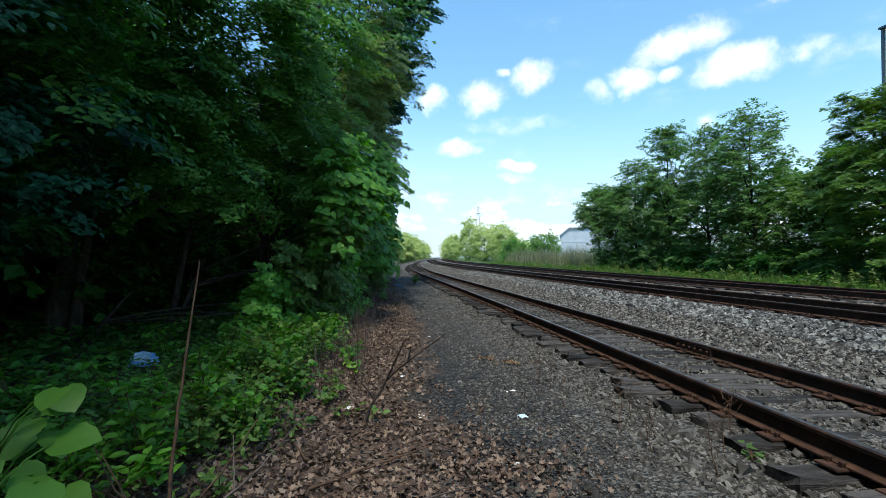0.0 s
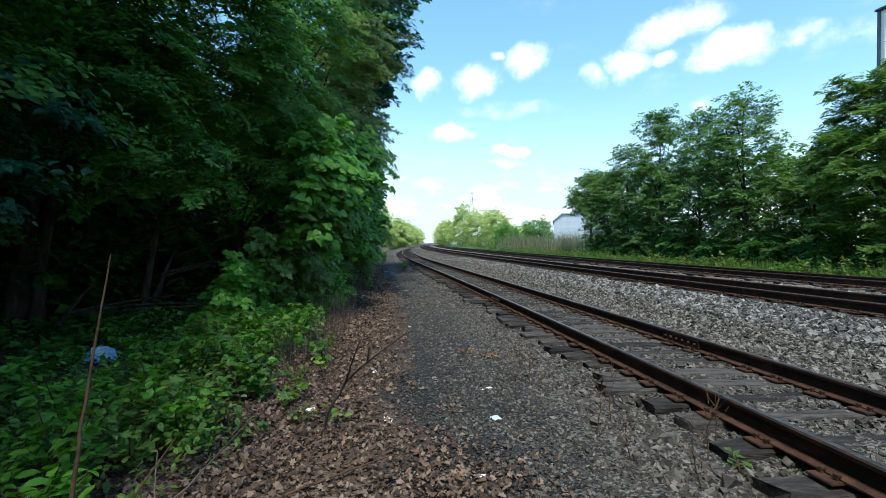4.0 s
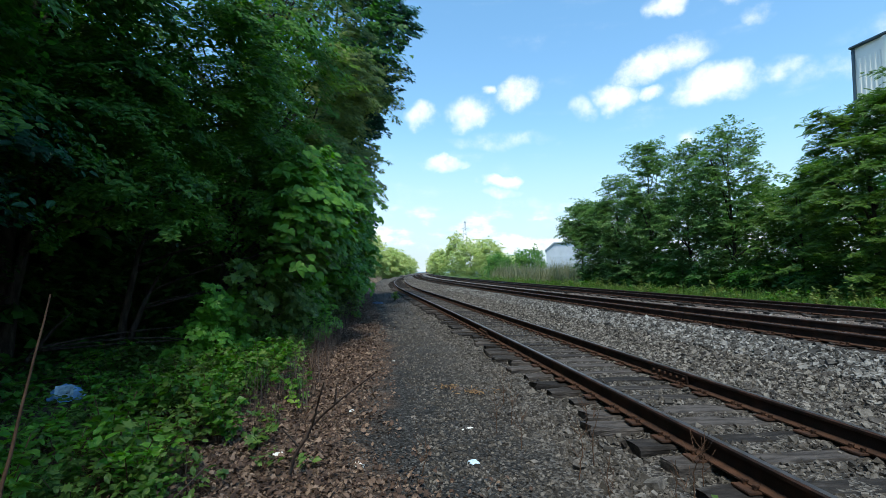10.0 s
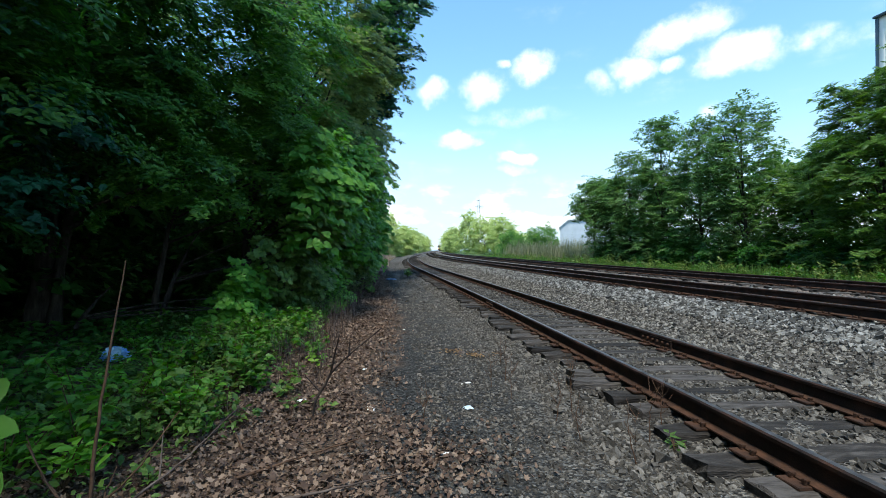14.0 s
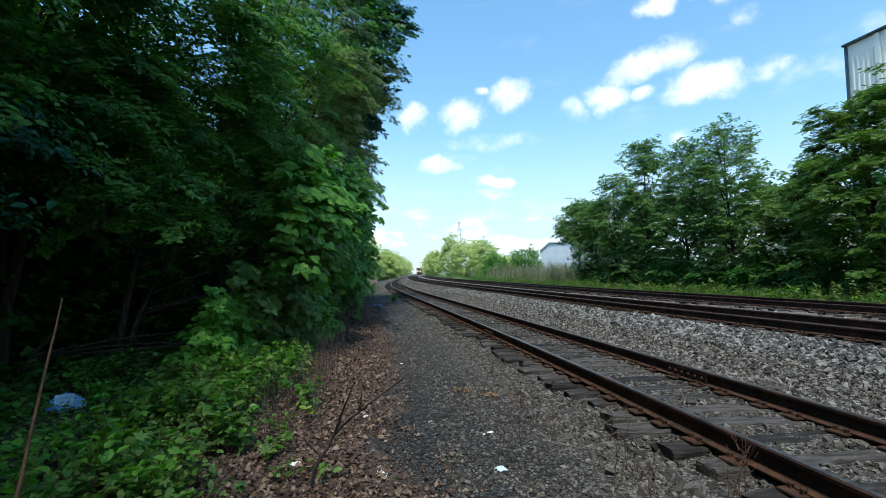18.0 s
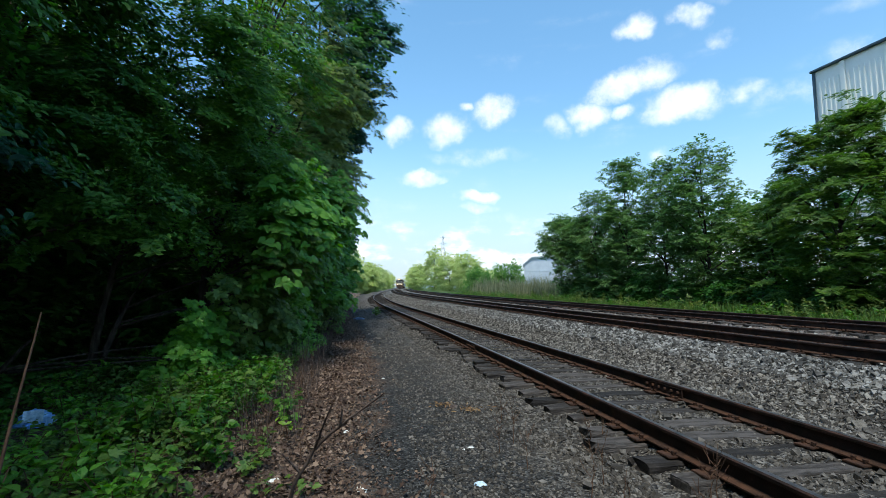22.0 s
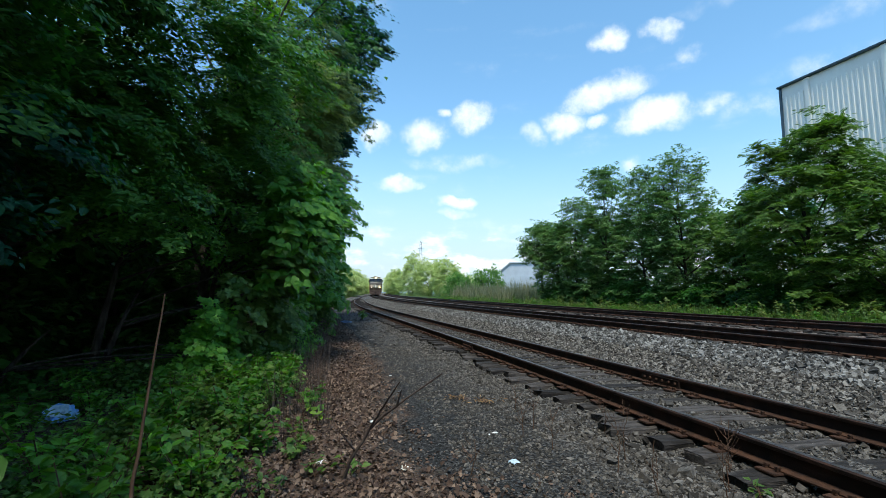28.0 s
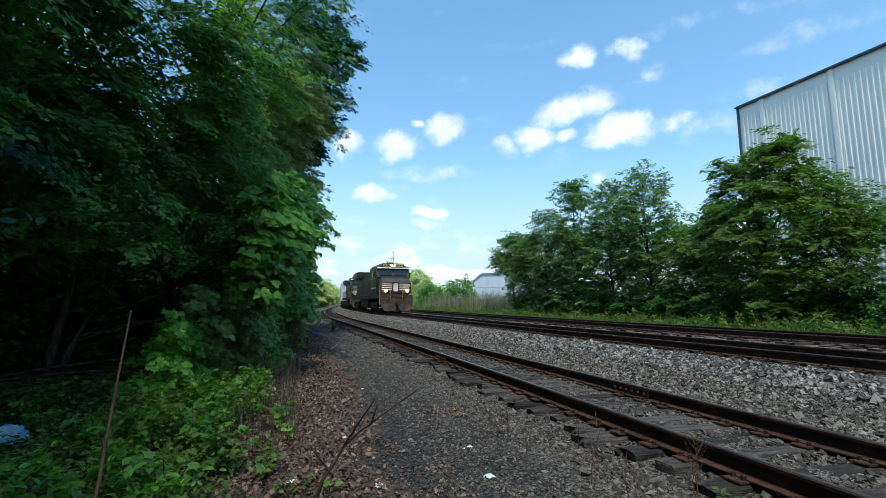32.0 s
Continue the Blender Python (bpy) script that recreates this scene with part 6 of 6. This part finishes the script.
    truck(top, 4.4), truck(top, 17.6)
    top.scale = (1.03, 1.0, 1.0)
    return tagged(top, label, "locomotive", "train")


def freight_car(mat, label):
    top = new("freight_car")
    bm = bmesh.new()
    box(bm, -1.52, 1.52, 0.6, 17.4, 1.15, 4.95, 0.06)
    b = part("body", bm, M[mat], top)
    for sx in (-1, 1):
        for k in range(15):
            bm = bmesh.new()
            y = 0.9 + 1.15 * k
            box(bm, sx * 1.52 - 0.04, sx * 1.52 + 0.05, y, y + 0.12, 1.2, 4.85, 0.01)
            part("side_post", bm, M[mat], b)
    bm = bmesh.new()
    box(bm, -1.4, 1.4, 0.3, 17.7, 0.85, 1.15, 0.03)
    part("underframe", bm, M["loco_dirt"], top)
    bm = bmesh.new()
    cyl(bm, (0, -0.3, 0.85), (0, 18.3, 0.85), 0.1)
    part("coupler", bm, M["loco_dirt"], top)
    truck(top, 3.2), truck(top, 14.8)
    return tagged(top, label, "freight car", "train")


# the train's front is TRAIN_Y metres along the line at 32 s, and comes on at 18 m a second
TRAIN_Y, SPEED = 40.0, 18.0
CONSIST = [(locomotive("black diesel locomotive with white nose stripes and lit headlights", True), 0.0, 22.4),
           (locomotive("second black diesel locomotive coupled behind the first", False), 22.9, 22.4)]
for k in range(5):
    CONSIST.append((freight_car("car_white" if k % 2 == 0 else "car_blue", "tall dusty pale freight car" if k % 2 == 0 else "faded blue freight car"), 46.0 + 18.4 * k, 17.8))


def on_line(y):
    return Vector((T2 + float(bend(y)), y, HEAD2 + float(rise(y))))


def vehicle_pose(front_y, length):
    a, b = on_line(front_y + length * 0.2), on_line(front_y + length * 0.8)
    d = (b - a).normalized()
    x = d.cross(Vector((0, 0, 1))).normalized()
    m = Matrix((x, d, x.cross(d))).transposed().to_4x4()
    m.translation = a - d * (length * 0.2)
    return m


def motions():
    for ob, gap, length in CONSIST:
        rows = []
        for t in range(0, 33):
            rows.append((t, vehicle_pose(TRAIN_Y + SPEED * (32 - t) + gap, length)))
        walk(ob, rows)


motions()
